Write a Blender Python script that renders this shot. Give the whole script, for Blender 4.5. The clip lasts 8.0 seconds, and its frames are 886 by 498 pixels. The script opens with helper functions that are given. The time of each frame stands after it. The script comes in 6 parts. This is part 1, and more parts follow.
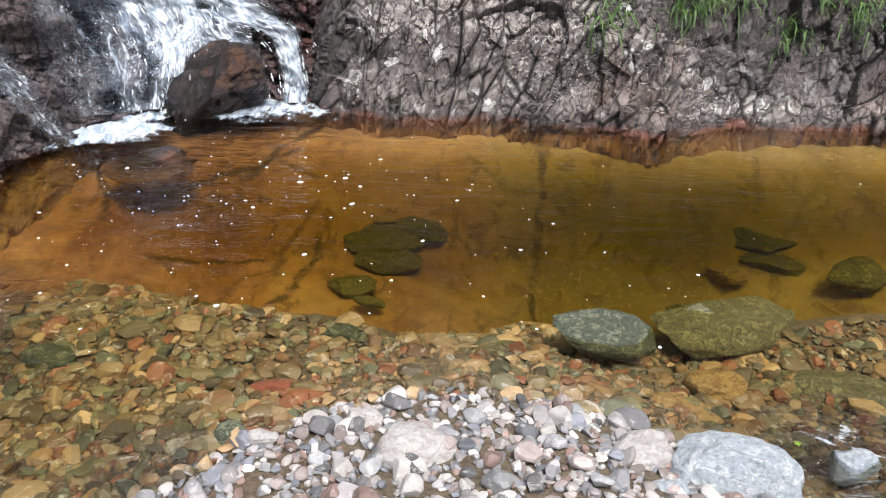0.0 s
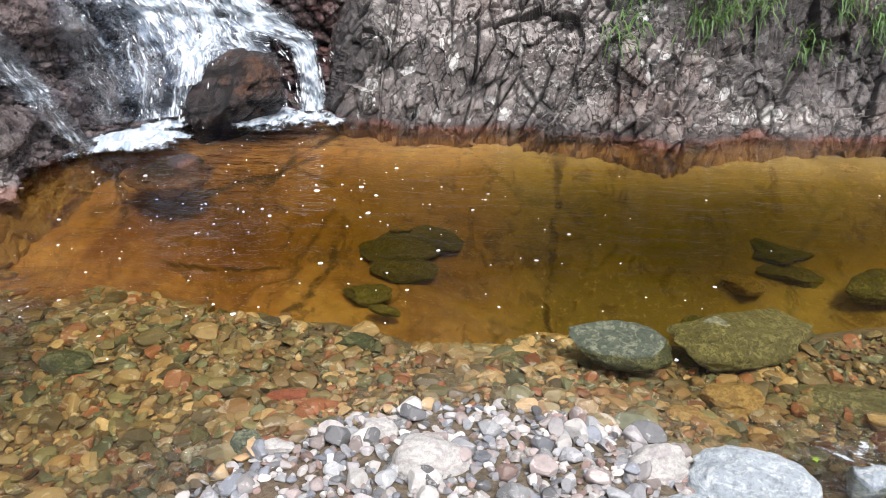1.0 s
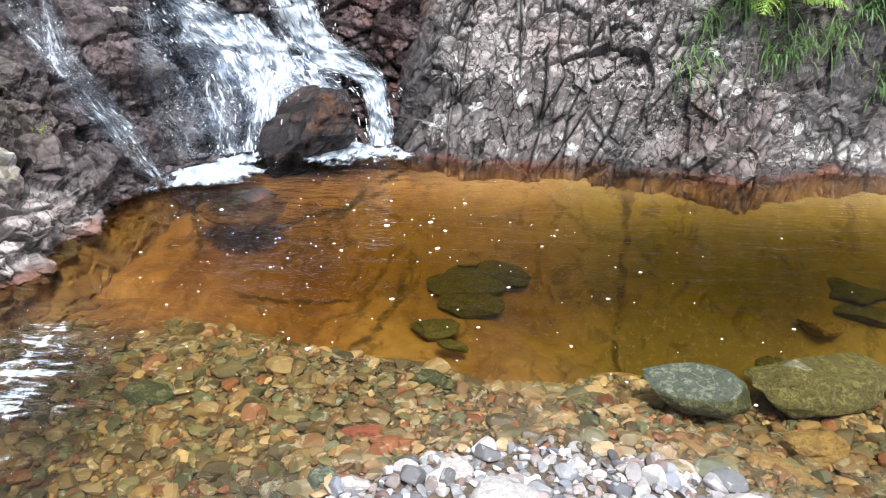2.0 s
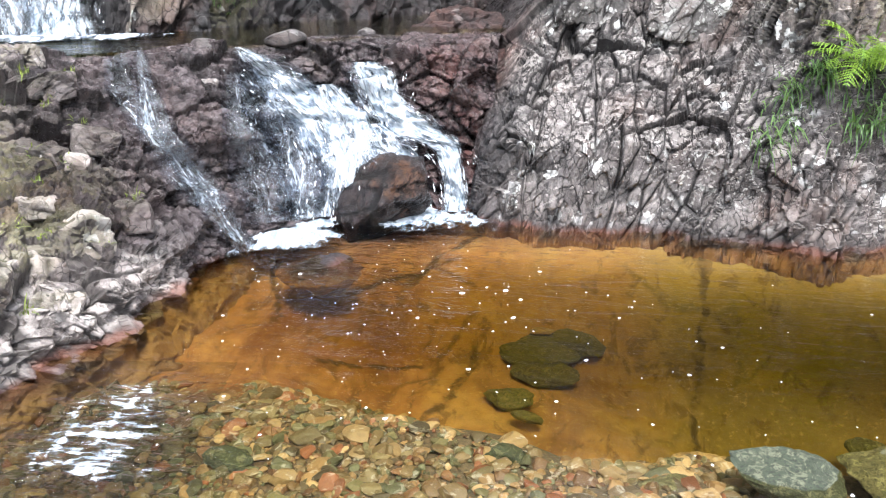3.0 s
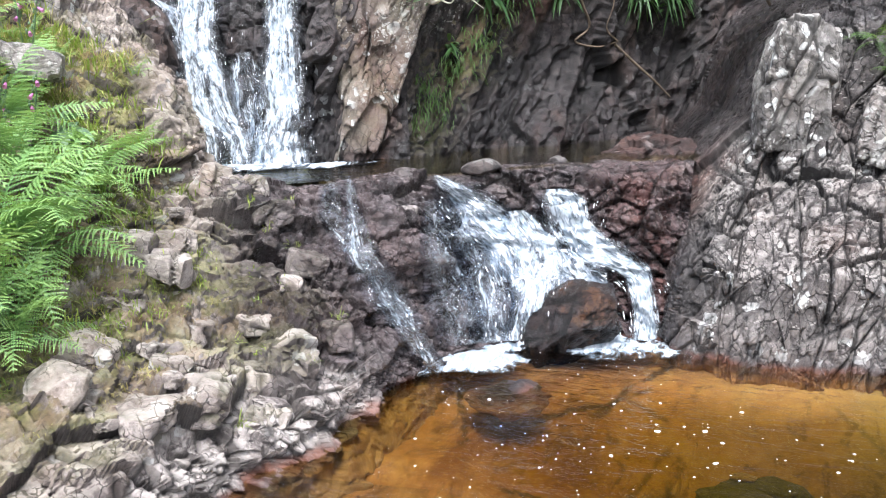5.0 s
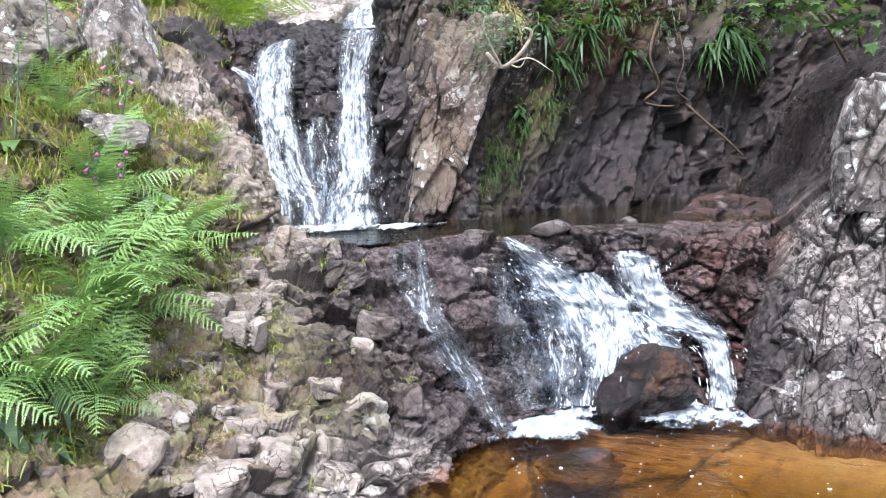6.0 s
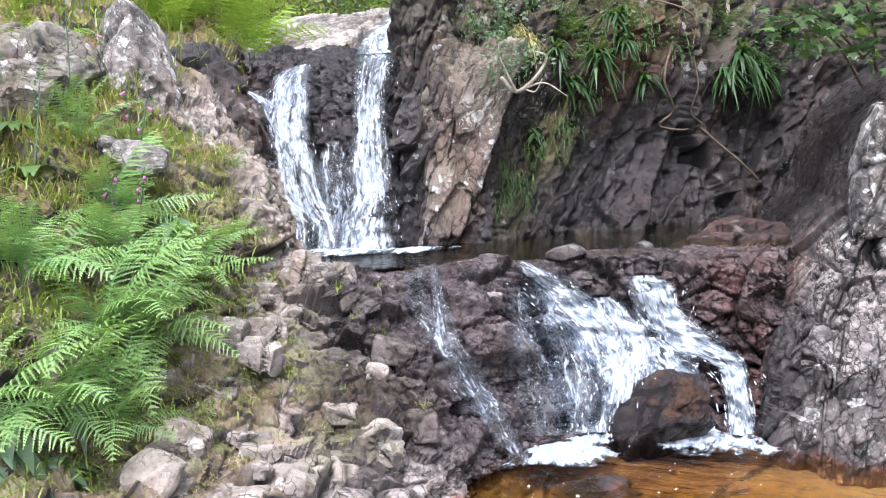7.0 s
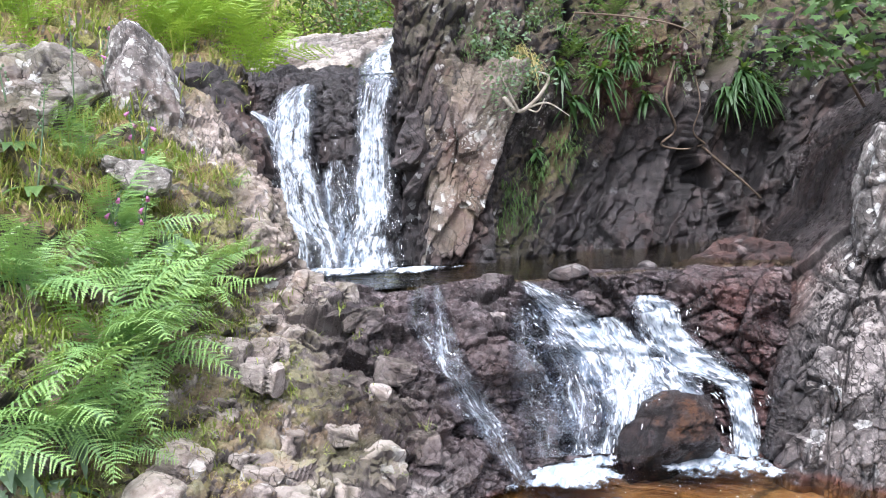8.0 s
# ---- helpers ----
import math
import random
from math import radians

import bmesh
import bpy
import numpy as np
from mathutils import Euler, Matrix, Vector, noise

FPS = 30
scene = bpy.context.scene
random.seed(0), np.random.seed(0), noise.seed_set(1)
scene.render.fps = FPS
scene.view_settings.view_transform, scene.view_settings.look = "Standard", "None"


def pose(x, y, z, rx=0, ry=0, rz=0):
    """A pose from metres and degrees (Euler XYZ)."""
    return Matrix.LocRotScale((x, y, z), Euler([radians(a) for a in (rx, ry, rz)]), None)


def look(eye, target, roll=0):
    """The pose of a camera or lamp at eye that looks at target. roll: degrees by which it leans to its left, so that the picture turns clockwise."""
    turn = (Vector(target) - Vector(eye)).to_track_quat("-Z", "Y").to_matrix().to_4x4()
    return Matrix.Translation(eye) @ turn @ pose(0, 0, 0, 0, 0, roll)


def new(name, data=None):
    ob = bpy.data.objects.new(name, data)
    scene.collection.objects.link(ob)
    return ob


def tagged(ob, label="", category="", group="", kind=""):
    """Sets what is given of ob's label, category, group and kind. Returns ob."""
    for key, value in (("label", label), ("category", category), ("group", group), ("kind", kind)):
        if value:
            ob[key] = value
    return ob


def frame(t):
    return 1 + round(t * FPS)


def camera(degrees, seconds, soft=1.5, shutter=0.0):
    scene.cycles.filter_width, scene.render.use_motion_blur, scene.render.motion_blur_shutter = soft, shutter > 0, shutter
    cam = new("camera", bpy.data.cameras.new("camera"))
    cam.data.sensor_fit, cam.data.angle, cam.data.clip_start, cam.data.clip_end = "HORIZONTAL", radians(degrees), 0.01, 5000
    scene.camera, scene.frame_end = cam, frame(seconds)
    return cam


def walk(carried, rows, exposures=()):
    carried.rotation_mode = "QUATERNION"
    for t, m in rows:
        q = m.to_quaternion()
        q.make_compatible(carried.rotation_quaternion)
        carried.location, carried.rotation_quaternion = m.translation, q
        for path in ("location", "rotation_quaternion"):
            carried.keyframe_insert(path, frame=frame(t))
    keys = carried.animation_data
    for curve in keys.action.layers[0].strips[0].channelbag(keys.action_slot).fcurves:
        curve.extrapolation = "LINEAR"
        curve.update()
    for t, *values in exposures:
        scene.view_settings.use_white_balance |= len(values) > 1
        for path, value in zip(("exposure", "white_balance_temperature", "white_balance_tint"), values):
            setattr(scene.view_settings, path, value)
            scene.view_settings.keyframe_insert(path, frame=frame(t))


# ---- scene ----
cam = camera(58.6, 8.0, soft=1.0)
METRES, EYE, TILT, LEAN, TURN = 0.43, 1.4, -28.0, -1.8, 0.0
ROWS = [
    (0.0, 0.0, 0.0, 0.0, -0.0, 0.0, 0.0),
    (0.5, 0.0027, 0.0055, 0.0184, 0.3, 0.02, -0.18),
    (1.0, -0.0197, -0.008, 0.0325, 0.97, 0.44, -0.43),
    (2.5, -0.2187, -0.0737, 0.1615, 7.32, 4.19, -1.7),
    (3.0, -0.2795, -0.0964, 0.215, 9.46, 6.41, -2.52),
    (3.5, -0.3623, -0.1223, 0.2468, 12.61, 8.18, -3.83),
    (4.0, -0.4464, -0.158, 0.2938, 15.65, 10.56, -4.86),
    (4.5, -0.5139, -0.1957, 0.3194, 18.25, 11.98, -5.85),
    (5.0, -0.5395, -0.2413, 0.3856, 21.02, 13.4, -6.59),
    (6.5, -0.6292, -0.3211, 0.5252, 26.3, 17.63, -8.35),
    (7.0, -0.6434, -0.3282, 0.5395, 26.3, 18.03, -8.37),
    (7.5, -0.6625, -0.3333, 0.5608, 26.4, 18.91, -8.44),
    (8.0, -0.6717, -0.3306, 0.5731, 26.38, 19.28, -8.42),
]
EXPOSURES = [(0.0, 1.02, 6300, 12), (1.0, 1.10, 6250, 12), (2.5, 1.5, 5950, 10), (3.5, 1.68, 5950, 10), (4.5, 1.56, 5950, 10), (6.5, 1.43, 5850, 15), (8.0, 1.42, 5850, 16)]
walk(cam, [(t, pose(0, 0, EYE, TILT, LEAN, TURN) @ pose(METRES * x, METRES * y, METRES * z, 90 + pitch, roll, yaw)) for t, x, y, z, yaw, pitch, roll in ROWS], EXPOSURES)

# ---- light: bright hazy daylight, the sun high behind the walk ----
SUN_UP, SUN_TURN = 64.0, 158.0  # degrees above the horizon; degrees from +y, clockwise seen from above
world = bpy.data.worlds.new("sky")
scene.world = world
world.use_nodes = True
wn = world.node_tree.nodes
wl = world.node_tree.links
sky = wn.new("ShaderNodeTexSky")
sky.sky_type = "NISHITA"
sky.sun_disc = False
sky.sun_elevation = radians(SUN_UP)
sky.sun_rotation = radians(SUN_TURN)
sky.air_density, sky.dust_density, sky.ozone_density = 1.0, 5.0, 1.0
soft_sky = wn.new("ShaderNodeHueSaturation")
soft_sky.inputs["Saturation"].default_value = 0.5
wl.new(sky.outputs[0], soft_sky.inputs["Color"])
wl.new(soft_sky.outputs[0], wn["Background"].inputs["Color"])
wn["Background"].inputs["Strength"].default_value = 0.15
sun = new("sun", bpy.data.lights.new("sun", "SUN"))
sun.data.energy, sun.data.angle, sun.data.color = 2.1, radians(14), (1.0, 0.97, 0.91)
a, e = radians(SUN_TURN), radians(SUN_UP)
toward = Vector((math.sin(a) * math.cos(e), math.cos(a) * math.cos(e), math.sin(e)))
sun.matrix_world = look(toward * 30, (0, 0, 0))

# ---- materials ----
class Nodes:
    """A small helper round a node tree."""

    def __init__(self, name):
        self.mat = bpy.data.materials.new(name)
        self.mat.use_nodes = True
        self.n, self.l = self.mat.node_tree.nodes, self.mat.node_tree.links
        self.bsdf = self.n["Principled BSDF"]
        self.out = self.n["Material Output"]
        self.pos = self.n.new("ShaderNodeNewGeometry").outputs["Position"]

    def put(self, socket, value):
        if isinstance(value, bpy.types.NodeSocket):
            self.l.new(value, socket)
        elif isinstance(value, tuple) and len(value) == 3 and socket.type == "RGBA":
            socket.default_value = (*value, 1)
        else:
            socket.default_value = value

    def node(self, kind, **inputs):
        node = self.n.new(kind)
        for key, value in inputs.items():
            self.put(node.inputs[key.replace("_", " ")], value)
        return node

    def stretch(self, scale, turn=(0, 0, 0), at=None):
        m = self.node("ShaderNodeMapping")
        self.put(m.inputs["Vector"], at or self.pos)
        m.inputs["Scale"].default_value = scale
        m.inputs["Rotation"].default_value = [radians(a) for a in turn]
        return m.outputs[0]

    def noise(self, scale, detail=6, rough=0.6, at=None, warp=0.0):
        return self.node("ShaderNodeTexNoise", Vector=at or self.pos, Scale=scale, Detail=detail, Roughness=rough, Distortion=warp).outputs["Fac"]

    def cells(self, scale, feature="F1", at=None, out="Distance", rand=1.0):
        v = self.n.new("ShaderNodeTexVoronoi")
        v.feature = feature
        self.put(v.inputs["Vector"], at or self.pos)
        self.put(v.inputs["Scale"], scale)
        self.put(v.inputs["Randomness"], rand)
        return v.outputs[out]

    def ramp(self, fac, *stops):
        r = self.n.new("ShaderNodeValToRGB")
        self.put(r.inputs[0], fac)
        els = r.color_ramp.elements
        while len(els) < len(stops):
            els.new(0.5)
        for el, (at, c) in zip(els, stops):
            el.position = at
            el.color = (*c, 1) if isinstance(c, tuple) else (c, c, c, 1)
        return r.outputs[0]

    def span(self, fac, low, high, to_low=0.0, to_high=1.0):
        m = self.n.new("ShaderNodeMapRange")
        m.interpolation_type = "SMOOTHSTEP"
        for key, value in (("Value", fac), ("From Min", low), ("From Max", high), ("To Min", to_low), ("To Max", to_high)):
            self.put(m.inputs[key], value)
        return m.outputs[0]

    def mix(self, fac, a, b, how="MIX"):
        m = self.n.new("ShaderNodeMix")
        m.data_type, m.blend_type = "RGBA", how
        self.put(m.inputs[0], fac)
        self.put(m.inputs[6], a)
        self.put(m.inputs[7], b)
        return m.outputs[2]

    def math(self, how, a, b=0.0):
        m = self.n.new("ShaderNodeMath")
        m.operation = how
        self.put(m.inputs[0], a)
        self.put(m.inputs[1], b)
        return m.outputs[0]

    def mask(self, name):
        at = self.n.new("ShaderNodeAttribute")
        at.attribute_name = name
        return at.outputs["Fac"]

    def bump(self, height, strength=0.5, distance=0.01, under=None):
        b = self.node("ShaderNodeBump", Height=height, Strength=strength, Distance=distance)
        if under:
            self.put(b.inputs["Normal"], under)
        return b.outputs[0]

    def done(self, color=None, rough=None, normal=None, **more):
        for key, value in (("Base Color", color), ("Roughness", rough), ("Normal", normal)):
            if value is not None:
                self.put(self.bsdf.inputs[key], value)
        for key, value in more.items():
            self.put(self.bsdf.inputs[key.replace("_", " ")], value)
        return self.mat


def rock_material(name, dark, mid, light, lichen=0.5, rust=0.0, washed_and_lit=0.0, lean=(20, 35, 10), crack=0.85, sunk=((0.15, 0.065, 0.026), (0.32, 0.165, 0.06))):
    """Fractured bedrock: mottled stone whose blocks differ in tone, pale lichen, wet and mossy where the mesh says so;
    the wet mask also holds a recess's shade.
    """
    g = Nodes(name)
    big, fine = g.noise(2.2, 8, 0.65), g.noise(26, 8, 0.7)
    strata = g.noise(5, 7, 0.65, at=g.stretch((1, 1, 3.2), (25, 20, 0)), warp=0.8)
    col = g.ramp(strata, (0.32, g_mix(dark, mid, 0.45)), (0.5, mid), (0.70, g_mix(mid, light, 0.7)))
    col = g.mix(g.span(fine, 0.48, 0.68, 0, 0.55), col, light)
    col = g.mix(g.span(g.noise(60, 6, 0.75), 0.53, 0.64, 0, 0.6), col, dark)
    col = g.mix(g.span(g.noise(120, 4, 0.7), 0.56, 0.66, 0, 0.5), col, light)
    col = g.mix(g.span(g.noise(11, 7, 0.72, warp=0.5), 0.53, 0.60, 0, 0.45), col, light)
    stain = g.span(g.noise(1.7, 6, 0.6, at=g.stretch((1, 1, 0.6), (0, 0, 40))), 0.50, 0.68, 0, 0.5)
    col = g.mix(stain, col, (0.16, 0.09, 0.066))
    # each block has its own tone
    tone = g.mask("tone")
    col = g.node("ShaderNodeHueSaturation", Value=g.span(tone, -0.9, 0.9, 0.62, 1.4), Saturation=g.span(big, 0.35, 0.65, 0.8, 1.15), Color=col).outputs[0]
    dry = g.math("SUBTRACT", 1.0, g.mask("wet"))
    z = g.node("ShaderNodeSeparateXYZ", Vector=g.pos).outputs[2]
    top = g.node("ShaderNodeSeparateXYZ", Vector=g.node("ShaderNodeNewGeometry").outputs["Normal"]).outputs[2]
    if washed_and_lit:
        clean = g.math("MULTIPLY", g.span(g.math("ADD", z, g.math("MULTIPLY", big, 0.3)), 0.52, 0.30), g.span(g.noise(7, 6, 0.65), 0.42, 0.56))
        col = g.mix(g.math("MULTIPLY", g.math("MULTIPLY", clean, dry), washed_and_lit), col, (0.56, 0.50, 0.465))
        # dry upward faces paler: light from above put into the colour
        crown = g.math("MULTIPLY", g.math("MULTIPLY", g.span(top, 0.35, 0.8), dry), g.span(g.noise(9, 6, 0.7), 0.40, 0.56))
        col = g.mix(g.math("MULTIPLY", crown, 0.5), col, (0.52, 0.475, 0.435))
    # pale crust lichen in rounded blotches of several sizes
    warped = g.mix(0.12, g.pos, g.node("ShaderNodeTexNoise", Vector=g.pos, Scale=14.0, Detail=3.0).outputs["Color"], "ADD")
    spots = g.span(g.cells(7.5, at=warped), 0.30, 0.24)
    spots2 = g.span(g.cells(21.0, at=warped), 0.30, 0.22)
    spots3 = g.span(g.cells(44.0, at=warped), 0.30, 0.20)
    where = g.span(g.noise(1.3, 4, 0.55), 0.62 - 0.16 * lichen, 0.72 - 0.16 * lichen)
    crust = g.math("MULTIPLY", g.math("MAXIMUM", g.math("MULTIPLY", spots, g.span(g.noise(3.1, 3), 0.45, 0.55)), g.math("MAXIMUM", g.math("MULTIPLY", spots2, 0.85), g.math("MULTIPLY", spots3, 0.6))), g.math("MULTIPLY", where, dry))
    crust = g.math("MULTIPLY", crust, g.span(fine, 0.34, 0.52, 0.15, 1.0))
    col = g.mix(g.math("MULTIPLY", crust, min(1.0, 0.45 + lichen * 0.5)), col, (0.58, 0.57, 0.53))
    chalk = g.math("MULTIPLY", g.math("MULTIPLY", g.span(g.cells(8.5, at=warped), 0.30, 0.26), dry), g.span(g.noise(1.6, 3), 0.50, 0.55))
    col = g.mix(g.math("MULTIPLY", g.math("MULTIPLY", chalk, g.span(fine, 0.36, 0.48, 0.3, 1.0)), min(1.0, lichen)), col, (0.78, 0.78, 0.75))
    if rust:
        col = g.mix(g.math("MULTIPLY", g.mask("rust"), g.span(g.noise(5, 6, 0.7), 0.32, 0.6, 0.3, 1.0)), col, g.mix(0.6, g.mix(1.0, col, (1.2, 0.40, 0.28), "MULTIPLY"), (0.17, 0.048, 0.026)))
    # dirt in the joints, and hairline cracks between them
    lay = g.stretch((1.3, 1.0, 0.55), at=g.stretch((1, 1, 1), lean, g.mix(0.07, g.pos, g.node("ShaderNodeTexNoise", Vector=g.pos, Scale=9.0, Detail=4.0, Roughness=0.6).outputs["Color"], "ADD")))
    thin = g.span(g.cells(16.0, "DISTANCE_TO_EDGE", at=lay), 0.055, 0.012)
    seam = g.math("MAXIMUM", g.mask("joint"), g.math("MULTIPLY", thin, g.span(g.noise(4.7, 4), 0.42, 0.54, 0.0, crack)))
    col = g.mix(g.math("MULTIPLY", seam, 0.92), col, tuple(c * 0.35 for c in dark))
    # moss and short turf
    mossy = g.math("MULTIPLY", g.mask("moss"), g.span(g.math("ADD", g.math("MULTIPLY", top, 0.35), g.noise(6, 6, 0.7)), 0.45, 0.58))
    moss = g.ramp(g.noise(48, 5, 0.7), (0.3, (0.07, 0.08, 0.018)), (0.5, (0.17, 0.165, 0.04)), (0.7, (0.30, 0.26, 0.09)))
    moss = g.mix(g.span(g.noise(3.4, 5, 0.6), 0.44, 0.6), moss, g.ramp(g.noise(60, 5, 0.7), (0.3, (0.09, 0.058, 0.026)), (0.6, (0.25, 0.17, 0.08))))
    col = g.mix(mossy, col, moss)
    wet = g.math("MULTIPLY", g.mask("wet"), g.span(g.noise(4, 4), 0.2, 0.45, 0.65, 1.0))
    col = g.mix(wet, col, g.mix(1.0, col, (0.26, 0.24, 0.262), "MULTIPLY"))
    # the iron-red band along the waterline
    band = g.span(g.math("ADD", z, g.math("MULTIPLY", g.noise(5, 3), 0.12)), 0.10, 0.06)
    col = g.mix(g.math("MULTIPLY", band, g.span(g.noise(2.6, 4), 0.40, 0.58, 0.15, 0.75)), col, (0.17, 0.062, 0.036))
    col = g.mix(g.span(z, -0.02, -0.07), col, g.ramp(g.noise(3.5, 7, 0.65), (0.32, sunk[0]), (0.6, sunk[1])))
    rough = g.math("SUBTRACT", g.span(fine, 0.3, 0.7, 0.72, 0.95), g.math("MULTIPLY", wet, g.span(g.noise(17, 5), 0.35, 0.65, 0.50, 0.74)))
    n1 = g.bump(g.math("SUBTRACT", 1.0, seam), 0.7, 0.012)
    n2 = g.bump(g.noise(48, 8, 0.72), 0.9, 0.012, n1)
    n3 = g.bump(g.noise(140, 5, 0.75), 0.9, 0.009, n2)
    return g.done(col, rough, n3)


def g_mix(a, b, t):
    return tuple(p + (q - p) * t for p, q in zip(a, b))


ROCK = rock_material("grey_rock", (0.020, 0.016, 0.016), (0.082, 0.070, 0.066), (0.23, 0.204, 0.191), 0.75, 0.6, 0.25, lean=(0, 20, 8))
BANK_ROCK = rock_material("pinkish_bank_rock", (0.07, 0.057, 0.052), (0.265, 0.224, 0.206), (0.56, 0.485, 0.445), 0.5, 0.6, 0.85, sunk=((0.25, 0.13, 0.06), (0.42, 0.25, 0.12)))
# dark rock, lowered further: the back wall's overhang shade is in this colour
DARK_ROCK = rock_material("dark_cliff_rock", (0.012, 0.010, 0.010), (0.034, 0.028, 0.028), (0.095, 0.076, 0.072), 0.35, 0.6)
LICHEN_ROCK = rock_material("lichen_rock", (0.07, 0.062, 0.056), (0.21, 0.19, 0.175), (0.44, 0.41, 0.385), 1.4)
SLAB_ROCK = rock_material("pale_slab_rock", (0.12, 0.10, 0.085), (0.30, 0.265, 0.23), (0.50, 0.46, 0.41), 0.2)


def stone_material(name, rand_node, rand_out, tones, wet=0.0):
    """River stones: each takes its own tone, with veins and a little grain."""
    g = Nodes(name)
    rand = g.node(rand_node).outputs[rand_out]
    r = g.n.new("ShaderNodeValToRGB")
    g.put(r.inputs[0], rand)
    r.color_ramp.interpolation = "CONSTANT"
    els = r.color_ramp.elements
    while len(els) < len(tones):
        els.new(0.5)
    for k, (el, c) in enumerate(zip(els, tones)):
        el.position, el.color = k / len(tones), (*c, 1)
    col = r.outputs[0]
    shade = g.math("FRACT", g.math("MULTIPLY", rand, 37.0))
    col = g.mix(g.math("MULTIPLY", shade, 0.8), col, g.mix(1.0, col, (0.32, 0.31, 0.29), "MULTIPLY"))
    col = g.mix(g.span(g.noise(30, 7, 0.7), 0.45, 0.7, 0, 0.5), col, g.mix(1.0, col, (0.5, 0.5, 0.5), "MULTIPLY"))
    col = g.mix(g.span(g.noise(16, 6, 0.65, at=g.stretch((1, 1, 3), (40, 30, 0)), warp=1.0), 0.57, 0.62, 0, 0.35), col, (0.5, 0.48, 0.45))
    col = g.mix(g.span(g.noise(95, 4, 0.7), 0.55, 0.7, 0, 0.4), col, g.mix(1.0, col, (0.4, 0.4, 0.4), "MULTIPLY"))
    n = g.bump(g.noise(70, 7, 0.7), 0.5, 0.006)
    return g.done(col, g.span(g.noise(20), 0.3, 0.7, 0.5 - wet * 0.3, 0.75 - wet * 0.3), n)


BED_TONES = [(0.212, 0.128, 0.056), (0.237, 0.092, 0.045), (0.15, 0.134, 0.068), (0.324, 0.204, 0.095), (0.187, 0.097, 0.045), (0.125, 0.128, 0.077), (0.387, 0.268, 0.14), (0.237, 0.166, 0.086), (0.1, 0.075, 0.045), (0.2, 0.156, 0.081), (0.163, 0.113, 0.054)]
DRY_TONES = [(0.33, 0.31, 0.31), (0.22, 0.22, 0.23), (0.41, 0.38, 0.36), (0.18, 0.19, 0.215), (0.31, 0.26, 0.245), (0.52, 0.50, 0.475), (0.24, 0.165, 0.14), (0.14, 0.14, 0.145), (0.27, 0.275, 0.28)]
GRAVEL = stone_material("bed_gravel", "ShaderNodeNewGeometry", "Random Per Island", BED_TONES, 0.3)
SHINGLE = stone_material("dry_shingle", "ShaderNodeNewGeometry", "Random Per Island", DRY_TONES)
BED_STONE = stone_material("bed_stone", "ShaderNodeObjectInfo", "Random", BED_TONES, 0.3)
DRY_STONE = stone_material("dry_stone", "ShaderNodeObjectInfo", "Random", DRY_TONES)


def one_stone(name, color, vein, rough=0.7, speck=0.5):
    g = Nodes(name)
    col = g.mix(g.span(g.noise(22, 8, 0.7, at=g.stretch((1, 1, 2.5), (35, 20, 0)), warp=1.2), 0.48, 0.60, 0, 0.85), color, vein)
    dim = tuple(c * 0.4 for c in color)
    col = g.mix(g.span(g.noise(85, 6, 0.75), 0.48, 0.60, 0, speck), col, dim)
    n = g.bump(g.noise(45, 8, 0.72), 0.9, 0.015)
    return g.done(col, rough, n)


GREEN_STONE = one_stone("green_grey_stone", (0.040, 0.050, 0.028), (0.15, 0.155, 0.095), 0.65, 0.8)
OLIVE_STONE = one_stone("olive_stone", (0.10, 0.095, 0.045), (0.24, 0.225, 0.12), 0.5, 0.9)
PALE_STONE = one_stone("pale_blue_stone", (0.27, 0.305, 0.33), (0.44, 0.46, 0.46), 0.8, 0.5)
WHITE_STONE = one_stone("white_stone", (0.40, 0.385, 0.36), (0.30, 0.27, 0.26), 0.8, 0.4)
OCHRE_STONE = one_stone("ochre_stone", (0.34, 0.225, 0.095), (0.20, 0.11, 0.05), 0.6, 0.8)
RED_STONE = one_stone("red_stone", (0.26, 0.075, 0.045), (0.18, 0.06, 0.045), 0.6, 0.4)


